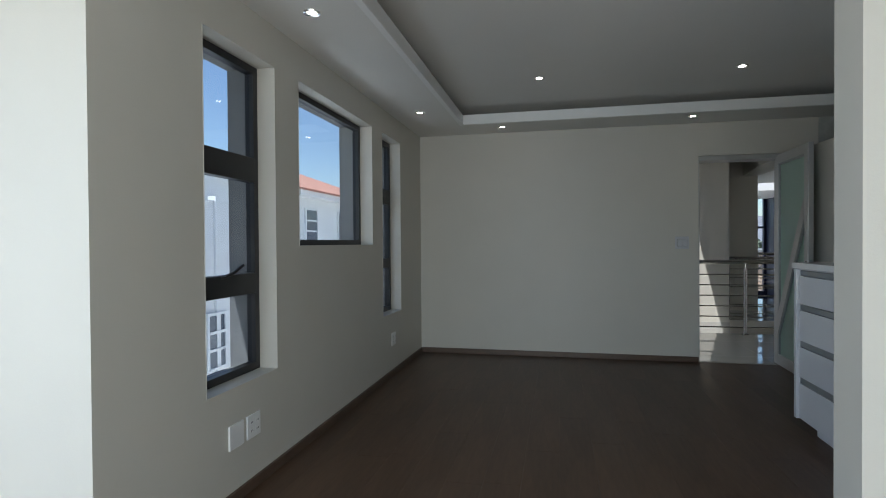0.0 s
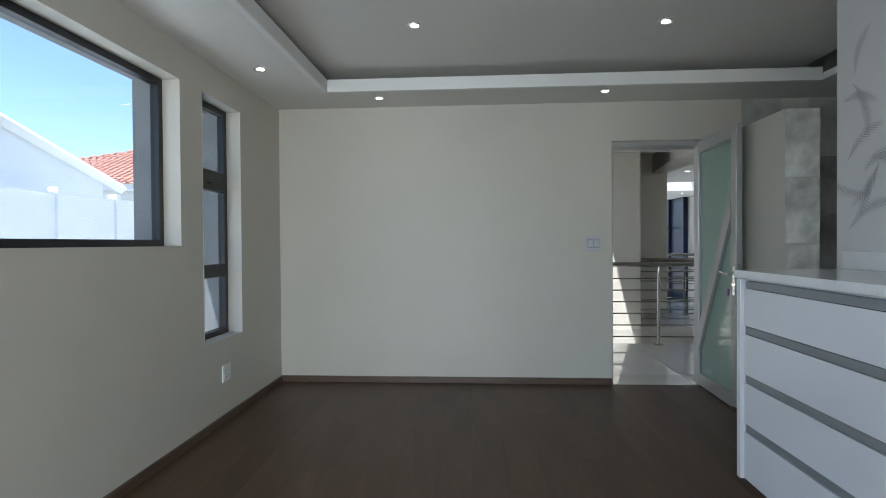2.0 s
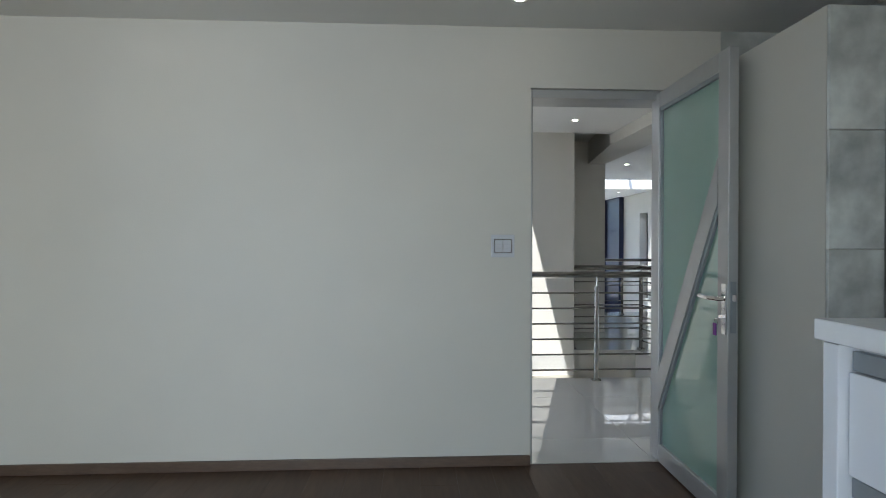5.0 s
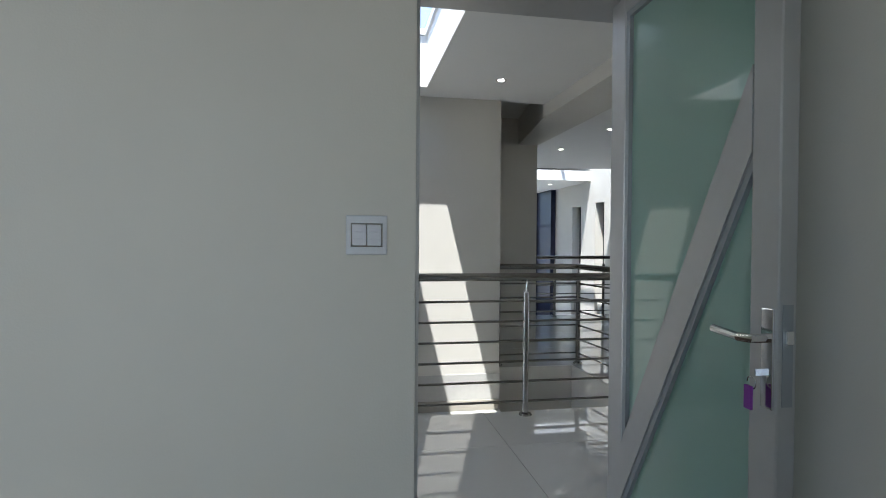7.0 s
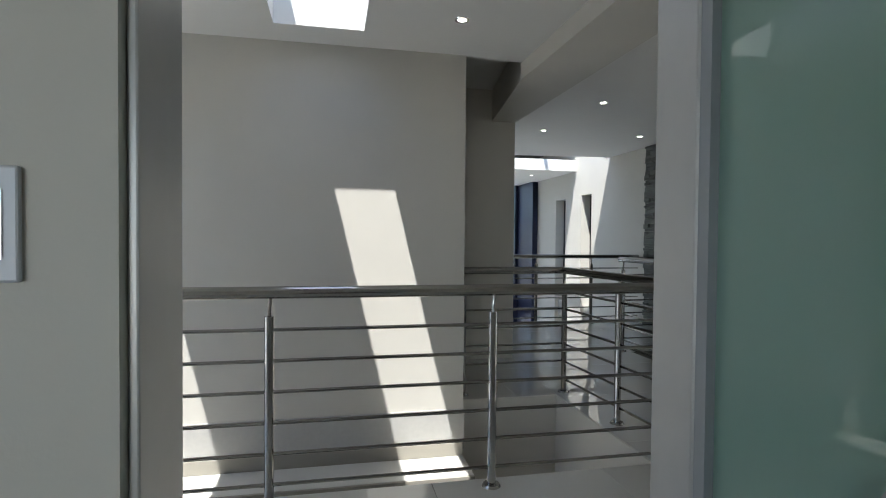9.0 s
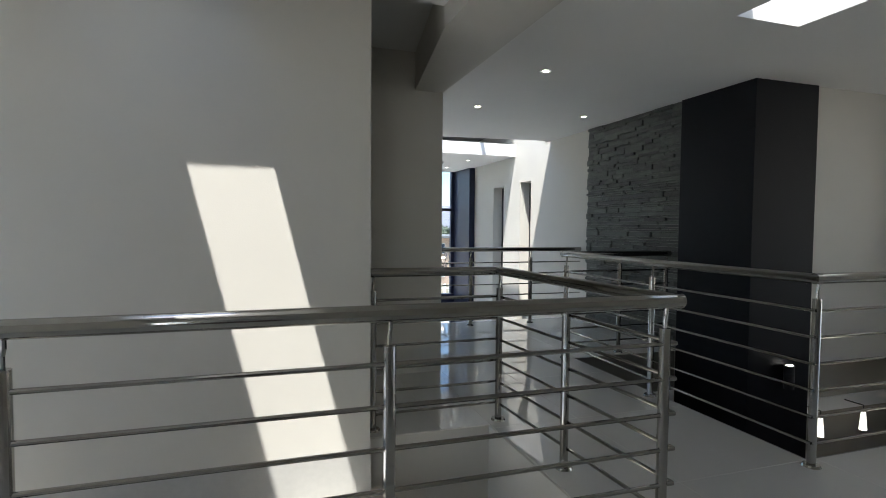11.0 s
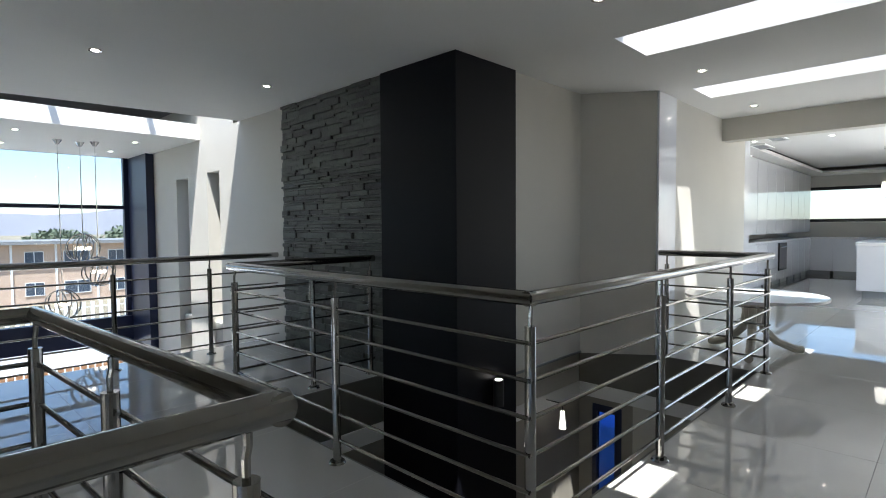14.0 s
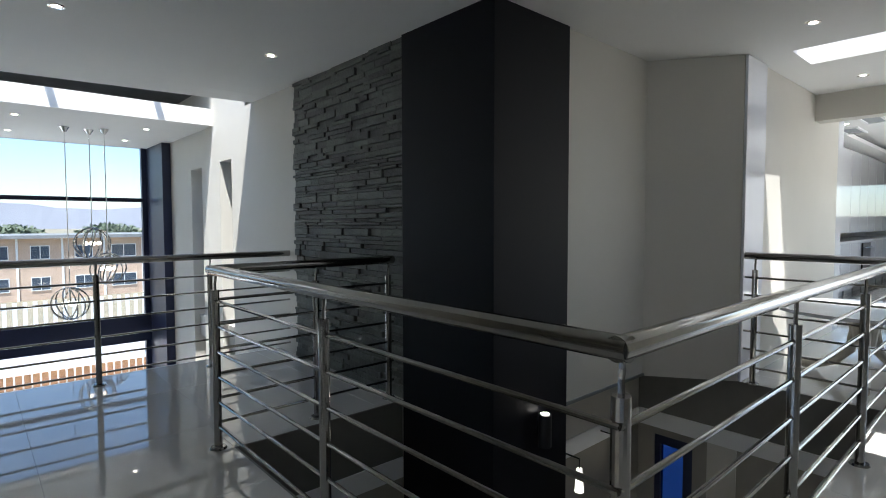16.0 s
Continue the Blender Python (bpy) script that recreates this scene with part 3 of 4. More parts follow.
part("latch_bolt", swung(bx(DX0 + 0.014, DX1 - 0.014, DY0 - 0.010, DY0, 0.975, 1.005, bevel=0.002)), CHROME, lf)
part("strike_plate", swung(bx(DX0 + 0.010, DX1 - 0.010, DY0 - 0.002, DY0 - 0.0002, 0.84, 1.06)), GREYRAIL, lf)
part("glass_panel", swung(bx(DX0 + 0.018, DX0 + 0.028, DY0 + st, DY1 - 0.10, DZ0 + 0.10, DZ1 - 0.085)), DOORGLASS, lf, "green tinted glass")
part("lock_plate", swung(bx(DX0 - 0.006, DX0, DY0 + 0.008, DY0 + 0.043, 0.83, 1.05, bevel=0.002)), CHROME, lf)
part("door_handle", swung(pipe([(DX0, DY0 + 0.025, 0.985), (DX0 - 0.045, DY0 + 0.025, 0.985), (DX0 - 0.055, DY0 + 0.05, 0.985), (DX0 - 0.055, DY0 + 0.135, 0.99)], 0.010)), CHROME, lf)
for z in (0.25, 1.05, 1.85):
    part("hinge", swung(tb((DX1 + 0.008, DY1 + 0.004, z - 0.05), (DX1 + 0.008, DY1 + 0.004, z + 0.05), 0.009)), ALU, lf)
keys = thing("key_bunch", (DX0 - 0.02, DY0 + 0.04, 0.88), "small keys with a purple tag hanging from the lock", "keys")
part("key", swung(bx(DX0 - 0.022, DX0 - 0.006, DY0 + 0.036, DY0 + 0.040, 0.90, 0.915)), CHROME, keys)
part("key_ring", swung(pipe([(DX0 - 0.03, DY0 + 0.038 + 0.014 * math.cos(a), 0.885 + 0.014 * math.sin(a)) for a in [k * math.pi / 6 for k in range(12)]], 0.0015, 6)), CHROME, keys)
part("key_tag", swung(bx(DX0 - 0.036, DX0 - 0.030, DY0 + 0.032, DY0 + 0.056, 0.825, 0.878, bevel=0.002)), PURPLE, keys, "purple plastic tag")
stopm = thing("door_stop", (2.60, 4.60, 0), "small brown wedge door stop on the floor", "door stop")
part("wedge", bx(2.56, 2.66, 4.60, 4.655, 0.0, 0.03, bevel=0.004), SKIRT, stopm)

# ---- partition with stone tiles ----
structure("wall_partition", bx(2.700, 2.91, 4.235, BACK, 0, 2.06), PLASTER, "pale shower partition wall behind the door")


# ---- small fittings ----
def downlight(x, y, z):
    d = thing("downlight", (x, y, z), "small round recessed downlight, lit", "downlight", "ceiling downlights")
    bm = bmesh.new()
    outer = [bm.verts.new((x + 0.045 * math.cos(a), y + 0.045 * math.sin(a), z - 0.001)) for a in [k * math.pi / 10 for k in range(20)]]
    mid = [bm.verts.new((x + 0.043 * math.cos(a), y + 0.043 * math.sin(a), z - 0.006)) for a in [k * math.pi / 10 for k in range(20)]]
    inner = [bm.verts.new((x + 0.026 * math.cos(a), y + 0.026 * math.sin(a), z - 0.003)) for a in [k * math.pi / 10 for k in range(20)]]
    for A, B in ((outer, mid), (mid, inner)):
        for k in range(20):
            bm.faces.new((A[k], A[(k + 1) % 20], B[(k + 1) % 20], B[k]))
    part("bezel", bm, CHROME, d)
    part("lens", tb((x, y, z - 0.0035), (x, y, z - 0.001), 0.026, 20), LAMP, d)
    return d


for x, y, z in ((-0.72, 2.09, ROOM_H), (-0.72, 4.25, ROOM_H), (-0.05, 5.03, ROOM_H), (1.76, 4.99, ROOM_H), (0.36, 4.03, 2.58), (1.91, 4.09, 2.58), (0.36, 2.2, 2.58), (1.91, 2.2, 2.58),
                (2.86, 7.72, STAIR_H), (4.65, 9.35, HALL_H), (5.93, 10.77, HALL_H), (4.61, 10.72, HALL_H), (8.22, 7.86, HALL_H), (9.97, 7.91, HALL_H), (6.35, 7.79, HALL_H),
                (4.6, 14.3, 2.42), (5.9, 14.4, 2.42), (5.9, 15.6, 2.42), (4.6, 15.6, 2.42), (12.4, 8.5, 2.46), (12.6, 7.6, 2.46), (14.2, 9.0, 2.46)):
    downlight(x, y, z)


def socket(y, z, plain, label):
    s = thing("wall_socket", (LEFT, y, z), label, "socket")
    part("plate", bx(LEFT + 0.001, LEFT + 0.011, y - 0.058, y + 0.058, z - 0.058, z + 0.058, bevel=0.003), SWITCHW, s)
    if not plain:
        for dy, dz, w, h in ((-0.025, 0.022, 0.03, 0.02), (0.025, 0.022, 0.03, 0.02), (-0.025, -0.02, 0.034, 0.034), (0.025, -0.02, 0.034, 0.034)):
            q = part("insert", bx(LEFT + 0.011, LEFT + 0.0135, y + dy - w / 2, y + dy + w / 2, z + dz - h / 2, z + dz + h / 2, bevel=0.001), SWITCHW, s)
            for e in (-0.006, 0.006):
                part("pin_hole", bx(LEFT + 0.0135, LEFT + 0.0139, y + dy + e - 0.002, y + dy + e + 0.002, z + dz - 0.004, z + dz + 0.004), BRONZE, q)


socket(1.81, 0.315, True, "blank white cover plate low on the wall")
socket(1.955, 0.315, False, "white double wall socket low on the wall")
socket(4.28, 0.335, False, "white double wall socket near the corner")

sw = thing("light_switch", (1.733, BACK, 1.209), "silver square light switch with six rockers", "light switch")
part("plate", bx(1.669, 1.798, BACK - 0.010, BACK - 0.001, 1.147, 1.271, bevel=0.003), SWITCHG, sw)
part("rocker_frame", slab("y", BACK - 0.0125, BACK - 0.010, 1.684, 1.783, 1.172, 1.246, [(1.688, 1.7325, 1.176, 1.242), (1.7345, 1.779, 1.176, 1.242)]), CHROME, sw)
for i in range(2):
    for j in range(3):
        x0, z0 = 1.689 + i * 0.046, 1.177 + j * 0.022
        part("rocker", bx(x0, x0 + 0.043, BACK - 0.0135, BACK - 0.010, z0, z0 + 0.020, bevel=0.001), SWITCHG, sw)

# ---- dresser ----
dr = thing("dresser", (2.3, 2.4, 0), "gloss white chest of drawers with grey grip rails", "dresser")
part("body", bx(2.015, 2.515, 1.36, 3.30, 0.10, 1.045), GLOSSWHITE, dr)
part("end_panel", bx(1.975, 2.515, 3.301, 3.335, 0.10, 1.045, bevel=0.002), GLOSSWHITE, dr)
part("plinth", bx(2.085, 2.51, 1.38, 3.28, 0.0, 0.10), GLOSSWHITE, dr)
part("top", bx(1.965, 2.517, 1.34, 3.345, 1.048, 1.085, bevel=0.003), QUARTZ, dr)
for k, (z0, z1) in enumerate(((0.105, 0.325), (0.365, 0.555), (0.595, 0.785), (0.825, 1.000))):
    d = part("drawer", bx(1.99, 2.013, 1.38, 3.296, z0, z1, bevel=0.002), GLOSSWHITE, dr)
    part("grip_rail", bx(1.996, 2.013, 1.38, 3.296, z1 + 0.003, z1 + 0.036, bevel=0.001), GREYRAIL, d, "grey aluminium grip rail")

part("upstand", bx(2.495, 2.518, 1.36, 3.40, 1.086, 1.17, bevel=0.002), QUARTZ, dr)

rose = thing("rain_shower_head", (3.62, 4.80, 2.36), "round chrome ceiling rain shower head", "shower head")
part("disc", tb((3.62, 4.80, 2.35), (3.62, 4.80, 2.37), 0.20, 28), CHROME, rose)
part("stem", tb((3.62, 4.80, 2.37), (3.62, 4.80, ROOM_H), 0.02), CHROME, rose)


# ---- railings ----
def railing(name, points, posts, label, rise=0.0):
    """points: the corners of the run; posts: (x, y) of each upright."""
    r = thing(name, (*posts[0], 0), label, "railing")
    z = 0.95 + rise
    for i, (a, b) in enumerate(zip(points, points[1:])):
        d = (Vector(b) - Vector(a)).normalized()
        h = bmesh.new()
        a0 = Vector(a) - (d * 0.02 if i > 0 else d * 0)
        tube(h, (*a0, z), (*(Vector(b) + d * (0.02 if i < len(points) - 2 else 0.0)), z), 0.0275, 36)
        part("handrail", h, STEEL, r, smooth=False)
        for k in range(6):
            zz = 0.095 + rise + 0.138 * k
            part("rail_bar", tb((*a, zz), (*b, zz), 0.0085, 10), STEEL, r)
    for x, y in posts:
        p = part("post", tb((x, y, 0.006), (x, y, 0.845 + rise), 0.0212, 16), STEEL, r)
        part("spigot", pipe([(x, y, 0.845 + rise), (x, y, 0.88 + rise), (x + 0.004, y, 0.90 + rise), (x + 0.004, y, 0.93 + rise)], 0.0075, 8), STEEL, p)
        part("flange", tb((x, y, 0.0), (x, y, 0.012), 0.046, 20, 0.040), STEEL, p)
    return r


railing("stair_railing", [(-1.0, 7.12), (4.01, 7.115), (3.91, 8.58), (3.04, 8.58)],
        [(-0.1, 7.12), (0.86, 7.12), (1.85, 7.12), (2.88, 7.12), (3.96, 7.12), (3.94, 7.80), (3.90, 8.53), (3.10, 8.58)], "polished steel railing round the stairwell")
railing("void_railing", [(6.40, 9.88), (5.17, 9.88), (5.17, 7.43), (8.62, 7.43), (8.62, 8.35)],
        [(6.36, 9.88), (5.80, 9.88), (5.17, 9.83), (5.17, 8.65), (5.19, 7.44), (6.36, 7.43), (7.53, 7.43), (8.60, 7.45), (8.62, 8.28)], "polished steel railing round the pillar void", 0.03)
railing("hall_railing", [(1.5, 11.60), (6.45, 11.60)], [(2.4, 11.60), (3.23, 11.60), (4.06, 11.60), (4.89, 11.60), (5.72, 11.60)], "polished steel railing above the double height hall")


# ---- pendants over the hall ----
def orb_pendant(x, y, z, tilt):
    p = thing("orb_pendant", (x, y, z), "chrome orb pendant with crossing rings and small bulbs", "pendant lamp", "orb pendants")
    part("ceiling_cup", tb((x, y, 2.36), (x, y, 2.419), 0.02, 16, 0.055), CHROME, p)
    part("cord", tb((x, y, z + 0.2), (x, y, 2.37), 0.006, 6), CHROME, p)
    for k in range(5):
        m = Matrix.Translation((x, y, z)) @ pose(0, 0, 0, 90 * (k < 3) + tilt, 25 * k, 60 * k)
        part("ring", pipe([m @ Vector((0.2 * math.cos(a), 0.2 * math.sin(a), 0)) for a in [i * math.pi / 14 for i in range(29)]], 0.008, 6), STEEL, p)
    for k in range(4):
        a = k * math.pi / 2
        b = bmesh.new()
        bmesh.ops.create_icosphere(b, subdivisions=2, radius=0.028, matrix=Matrix.Translation((x + 0.07 * math.cos(a), y + 0.07 * math.sin(a), z)))
        part("bulb", b, BULB, p)
    part("hub", tb((x, y, z - 0.02), (x, y, z + 0.2), 0.008, 8), CHROME, p)


orb_pendant(5.36, 14.9, 0.98, 8)
orb_pendant(5.50, 14.75, 0.66, 20)
orb_pendant(5.10, 14.85, 0.24, -14)

# pendants and lamp below the void
for x, y, z in ((7.40, 9.0, -0.70), (7.97, 9.0, -0.70)):
    p = thing("small_pendant", (x, y, z), "small lit glass pendant in the storey below", "pendant lamp")
    part("shade", tb((x, y, z), (x, y, z + 0.17), 0.034, 16, 0.020), SHADEGLASS, p)
    part("cord", tb((x, y, z + 0.16), (x, y, z + 0.24), 0.004, 6), BRONZE, p)
    part("wall_arm", tb((x, y, z + 0.24), (x, 9.199, z + 0.24), 0.006, 6), BRONZE, p)
wl = thing("wall_lamp", (6.82, 8.88, -0.15), "black up and down wall lamp on the pillar", "wall lamp")
part("housing", tb((6.82, 8.87, -0.16), (6.82, 8.87, 0.045), 0.042, 20), BRONZE, wl)
part("lens", tb((6.82, 8.87, 0.046), (6.82, 8.87, 0.049), 0.026, 20), LAMP, wl)
part("bracket", bx(6.80, 6.84, 8.90, 8.919, -0.10, 0.0), BLACKP, wl)

# ---- coffee table ----
tbl = thing("round_table", (9.30, 7.72, 0), "round white glass table on a cream curved base", "table")
top = bmesh.new()
tube(top, (9.30, 7.72, 0.545), (9.30, 7.72, 0.57), 0.60, 48)
part("tabletop", top, QUARTZ, tbl)
for k in range(3):
    a = radians(-90 + 120 * k + 40)
    c, s = math.cos(a), math.sin(a)
    part("leg", pipe([(9.30 + c * r, 7.72 + s * r, z) for r, z in ((0.10, 0.53), (0.07, 0.40), (0.10, 0.24), (0.22, 0.12), (0.38, 0.05), (0.46, 0.04))], 0.038, 10), CREAMBASE, tbl)
part("hub", tb((9.30, 7.72, 0.28), (9.30, 7.72, 0.50), 0.07, 16, 0.10), CREAMBASE, tbl)


# ---- kitchen ----
def cabinet(name, x0, x1, y0, y1, z0, z1, fronts, face, label):
    c = thing(name, ((x0 + x1) / 2, (y0 + y1) / 2, z0), label, "cabinet")
    part("body", bx(x0, x1, y0, y1, z0 + (0.1 if z0 == 0 else 0), z1), GLOSSWHITE, c)
    if z0 == 0:
        part("plinth", bx(x0 + 0.06, x1 - 0.06, y0 + 0.06, y1 - 0.01, 0, 0.1), GREYRAIL, c)
    for a, b in fronts:
        if face == "x":
            part("drawer_front", bx(x0 - 0.02, x0 - 0.001, y0 + 0.003, y1 - 0.003, a, b, bevel=0.002), GLOSSWHITE, c)
        else:
            part("door", bx(x0 + 0.003, x1 - 0.003, y0 - 0.02, y0 - 0.001, a, b, bevel=0.002), GLOSSWHITE, c)
    return c


for k in range(5):
    cabinet("base_cabinet", 19.38, 19.98, 5.6 + 0.72 * k, 6.32 + 0.72 * k, 0, 0.88, [(0.11, 0.36), (0.385, 0.62), (0.645, 0.86)], "x", "gloss white kitchen drawer unit")
wt = thing("worktop", (19.68, 7.4, 0.88), "white quartz kitchen worktop", "worktop")
part("slab", bx(19.35, 19.99, 5.58, 9.22, 0.882, 0.92, bevel=0.003), QUARTZ, wt)
for k in range(11):
    cabinet("base_cabinet", 11.75 + 0.69 * k, 12.43 + 0.69 * k, 8.95, 9.54, 0, 0.88, [(0.11, 0.36), (0.385, 0.62), (0.645, 0.86)], "y", "gloss white kitchen base unit")
    cabinet("wall_cabinet", 11.75 + 0.69 * k, 12.43 + 0.69 * k, 8.97, 9.54, 1.05, 2.44, [(1.06, 2.42)], "y", "gloss white kitchen wall cabinet")
wt2 = thing("worktop", (15.5, 9.2, 0.88), "white quartz kitchen worktop", "worktop")
part("slab", bx(11.73, 19.33, 8.92, 9.54, 0.882, 0.92, bevel=0.003), QUARTZ, wt2)
ov = thing("oven", (16.3, 8.92, 0.5), "built in black oven", "oven")
part("door", bx(16.02, 16.66, 8.90, 8.928, 0.30, 0.86, bevel=0.004), GRANITE, ov)
part("handle", tb((16.08, 8.87, 0.78), (16.60, 8.87, 0.78), 0.01), CHROME, ov)
isl = thing("kitchen_island", (15.8, 6.8, 0), "white kitchen island with a thick white top", "kitchen island")
part("body", bx(14.80, 16.9, 6.05, 7.53, 0.12, 0.87), GLOSSWHITE, isl)
part("plinth", bx(14.86, 16.8, 6.15, 7.46, 0, 0.12), GREYRAIL, isl)
part("top", bx(14.76, 16.95, 6.0, 7.56, 0.872, 0.93, bevel=0.004), QUARTZ, isl)
for y in (7.25, 7.0, 6.75):
    p = thing("glass_pendant", (15.8, y, 1.75), "clear glass pendant over the kitchen island", "pendant lamp", "island pendants")
    part("shade", tb((15.8, y, 1.72), (15.8, y, 1.98), 0.09, 18, 0.06), SHADEGLASS, p)
    part("cord", tb((15.8, y, 1.98), (15.8, y, 2.6), 0.006, 6), CHROME, p)
    part("ceiling_cup", tb((15.8, y, 2.56), (15.8, y, 2.6), 0.05, 16), CHROME, p)
for y, x in ((8.2, 12.2), (8.55, 13.0)):
    v = thing("ceiling_vent", (x, y, 2.46), "white square ceiling air vent", "air vent")
    part("frame", slab("z", 2.44, 2.459, x - 0.3, x + 0.3, y - 0.12, y + 0.12, [(x - 0.27, x + 0.27, y - 0.09, y + 0.09)]), TRIMWHITE, v)
    part("slat", bx(x - 0.27, x + 0.27, y - 0.09, y + 0.09, 2.452, 2.456), GREYRAIL, v)

# ---- outside ----
GZ = -5.6
structure("ground", bx(-900, 900, -900, 900, GZ - 0.5, GZ), GRASS, "dry open ground reaching to the horizon")
structure("terrace", bx(-7.5, 22, -5, 24, GZ, LOW - 0.21), WHITEWALL, "raised plinth that carries the house")


def neighbour_wall():
    w = thing("boundary_wall", (-7.0, 4, LOW - 0.2), "white panel boundary wall with capped posts", "wall")
    for k in range(12):
        y = -6 + 1.6 * k
        part("post", bx(-7.12, -6.92, y, y + 0.14, GZ, 2.30, bevel=0.01), WHITEWALL, w)
        part("panel", bx(-7.05, -6.98, y + 0.14, y + 1.6, GZ, 2.16), WHITEWALL, w)
        part("coping", bx(-7.08, -6.95, y + 0.14, y + 1.6, 2.16, 2.20), WHITEWALL, w)
    return w


low_wall = neighbour_wall()


def tiled_roof(parent, x0, x1, y0, y1, z0, z1):
    """A hipped roof with rows of ribbed tiles."""
    bm = bmesh.new()
    ym, xm = (y0 + y1) / 2, (x0 + x1) / 2
    w = min((x1 - x0), (y1 - y0)) / 2
    a = [bm.verts.new(p) for p in ((x0, y0, z0), (x1, y0, z0), (x1, y1, z0), (x0, y1, z0))]
    if x1 - x0 > y1 - y0:
        r = [bm.verts.new((x0 + w, ym, z1)), bm.verts.new((x1 - w, ym, z1))]
        fs = ((a[0], a[1], r[1], r[0]), (a[1], a[2], r[1]), (a[2], a[3], r[0], r[1]), (a[3], a[0], r[0]))
    else:
        r = [bm.verts.new((xm, y0 + w, z1)), bm.verts.new((xm, y1 - w, z1))]
        fs = ((a[0], a[1], r[0]), (a[1], a[2], r[1], r[0]), (a[2], a[3], r[1]), (a[3], a[0], r[0], r[1]))
    for f in fs:
        bm.faces.new(f)
    bm.faces.new(a[::-1])
    roof = part("roof", bm, ROOFTILE, parent)
    rows = bmesh.new()
    slope = (z1 - z0) / w
    n = int(w / 0.28)
    for k in range(n):
        o = w * k / n
        z = z0 + slope * o
        for (p, q) in (((x1 - o, y0 + o), (x1 - o, y1 - o)), ((x0 + o, y0 + o), (x1 - o, y0 + o))):
            d = Vector((q[0] - p[0], q[1] - p[1]))
            m = int(d.length / 0.25)
            for i in range(m):
                c = Vector(p) + d * (i + 0.5) / max(m, 1)
                tube(rows, (c.x, c.y, z + 0.02), (c.x - (o < w) * (0.26 if p[0] == q[0] else 0), c.y + (0 if p[0] == q[0] else 0.26), z + 0.02 + slope * 0.26), 0.06, 5, 0.05, caps=False)
    tagged(part("roof_tiles", rows, ROOFTILE, roof), kind="stuff")
    return roof


def outside_window(parent, x, y, z, w, h, axis):
    o = part("window", bx(x - (0.03 if axis == "x" else w / 2), x + (0.03 if axis == "x" else w / 2), y - (w / 2 if axis == "x" else 0.03), y + (w / 2 if axis == "x" else 0.03), z, z + h), DARKGLASS, parent)
    f = bmesh.new()
    t = 0.06
    if axis == "x":
        for a, b, c, d in ((y - w / 2 - t, y - w / 2, z - t, z + h + t), (y + w / 2, y + w / 2 + t, z - t, z + h + t), (y - w / 2, y + w / 2, z - t, z), (y - w / 2, y + w / 2, z + h, z + h + t), (y - w / 2, y + w / 2, z + h / 3 - 0.03, z + h / 3 + 0.03), (y - w / 2, y + w / 2, z + 2 * h / 3 - 0.03, z + 2 * h / 3 + 0.03)):
            box(f, x - 0.06, x + 0.06, a, b, c, d)
    else:
        for a, b, c, d in ((x - w / 2 - t, x - w / 2, z - t, z + h + t), (x + w / 2, x + w / 2 + t, z - t, z + h + t), (x - w / 2, x + w / 2, z - t, z), (x - w / 2, x + w / 2, z + h, z + h + t), (x - 0.03, x + 0.03, z, z + h)):
            box(f, a, b, y - 0.06, y + 0.06, c, d)
    part("frame", f, WHITEWALL, o)


outside_window(low_wall, -6.96, 10.0, -1.5, 0.55, 1.15, "x")

nh = thing("neighbour_house", (-12, 21, GZ), "white neighbouring house with a red clay tile roof", "house")
part("wall", bx(-17, -8.8, 17.2, 26, GZ, 2.95), WHITEWALL, nh)
part("eaves", bx(-17.5, -8.3, 16.7, 26.5, 2.95, 3.15), WHITEWALL, nh)
tiled_roof(nh, -17.6, -8.2, 16.6, 26.6, 3.15, 5.0)
for y in (18.4, 21.4):
    outside_window(nh, -8.78, y, 1.3, 0.9, 1.2, "x")
outside_window(nh, -9.7, 17.18, 1.3, 0.9, 1.2, "y")
nh2 = thing("neighbour_house", (-12, 10, GZ), "low white neighbouring house with a pitched parapet", "house")
bm = bmesh.new()
prof = [(3.0, GZ), (14.3, GZ), (14.3, 2.95), (10.2, 4.12), (3.0, 3.0)]
fa = [bm.verts.new((-9.2, y, z)) for y, z in prof]
fb = [bm.verts.new((-15, y, z)) for y, z in prof]
bm.faces.new(fa)
bm.faces.new(fb[::-1])
for k in range(5):
    bm.faces.new((fa[k], fa[(k + 1) % 5], fb[(k + 1) % 5], fb[k]))
bmesh.ops.recalc_face_normals(bm, faces=bm.faces)
part("wall", bm, WHITEWALL, nh2)
part("parapet", pipe([(-9.15, 3.0, 3.04), (-9.15, 10.2, 4.16), (-9.15, 15.0, 2.78)], 0.14, 4), WHITEWALL, nh2)
outside_window(nh2, -9.18, 5.6, -1.3, 0.9, 1.3, "x")
outside_window(nh2, -9.18, 7.4, -1.3, 0.9, 1.3, "x")


def apartment(x0, x1, y, z1, mat, label):
    b = thing("apartment_building", ((x0 + x1) / 2, y, GZ), label, "building")
    part("wall", bx(x0, x1, y, y + 9, GZ, z1 - 0.3), mat, b)
    part("roof", bx(x0 - 0.6, x1 + 0.6, y - 0.8, y + 9.6, z1 - 0.3, z1), CONCRETE, b)
    n = int((x1 - x0) / 3.2)
    for i in range(n):
        x = x0 + (i + 0.5) * (x1 - x0) / n
        for z in (z1 - 2.1, z1 - 4.9):
            outside_window(b, x, y - 0.02, z, 1.3 if i % 3 else 2.0, 1.1, "y")
    for i in range(n + 1):
        part("downpipe", bx(x0 + i * (x1 - x0) / n - 0.08, x0 + i * (x1 - x0) / n + 0.08, y - 0.15, y - 0.001, GZ, z1 - 0.3), WHITEWALL, b)


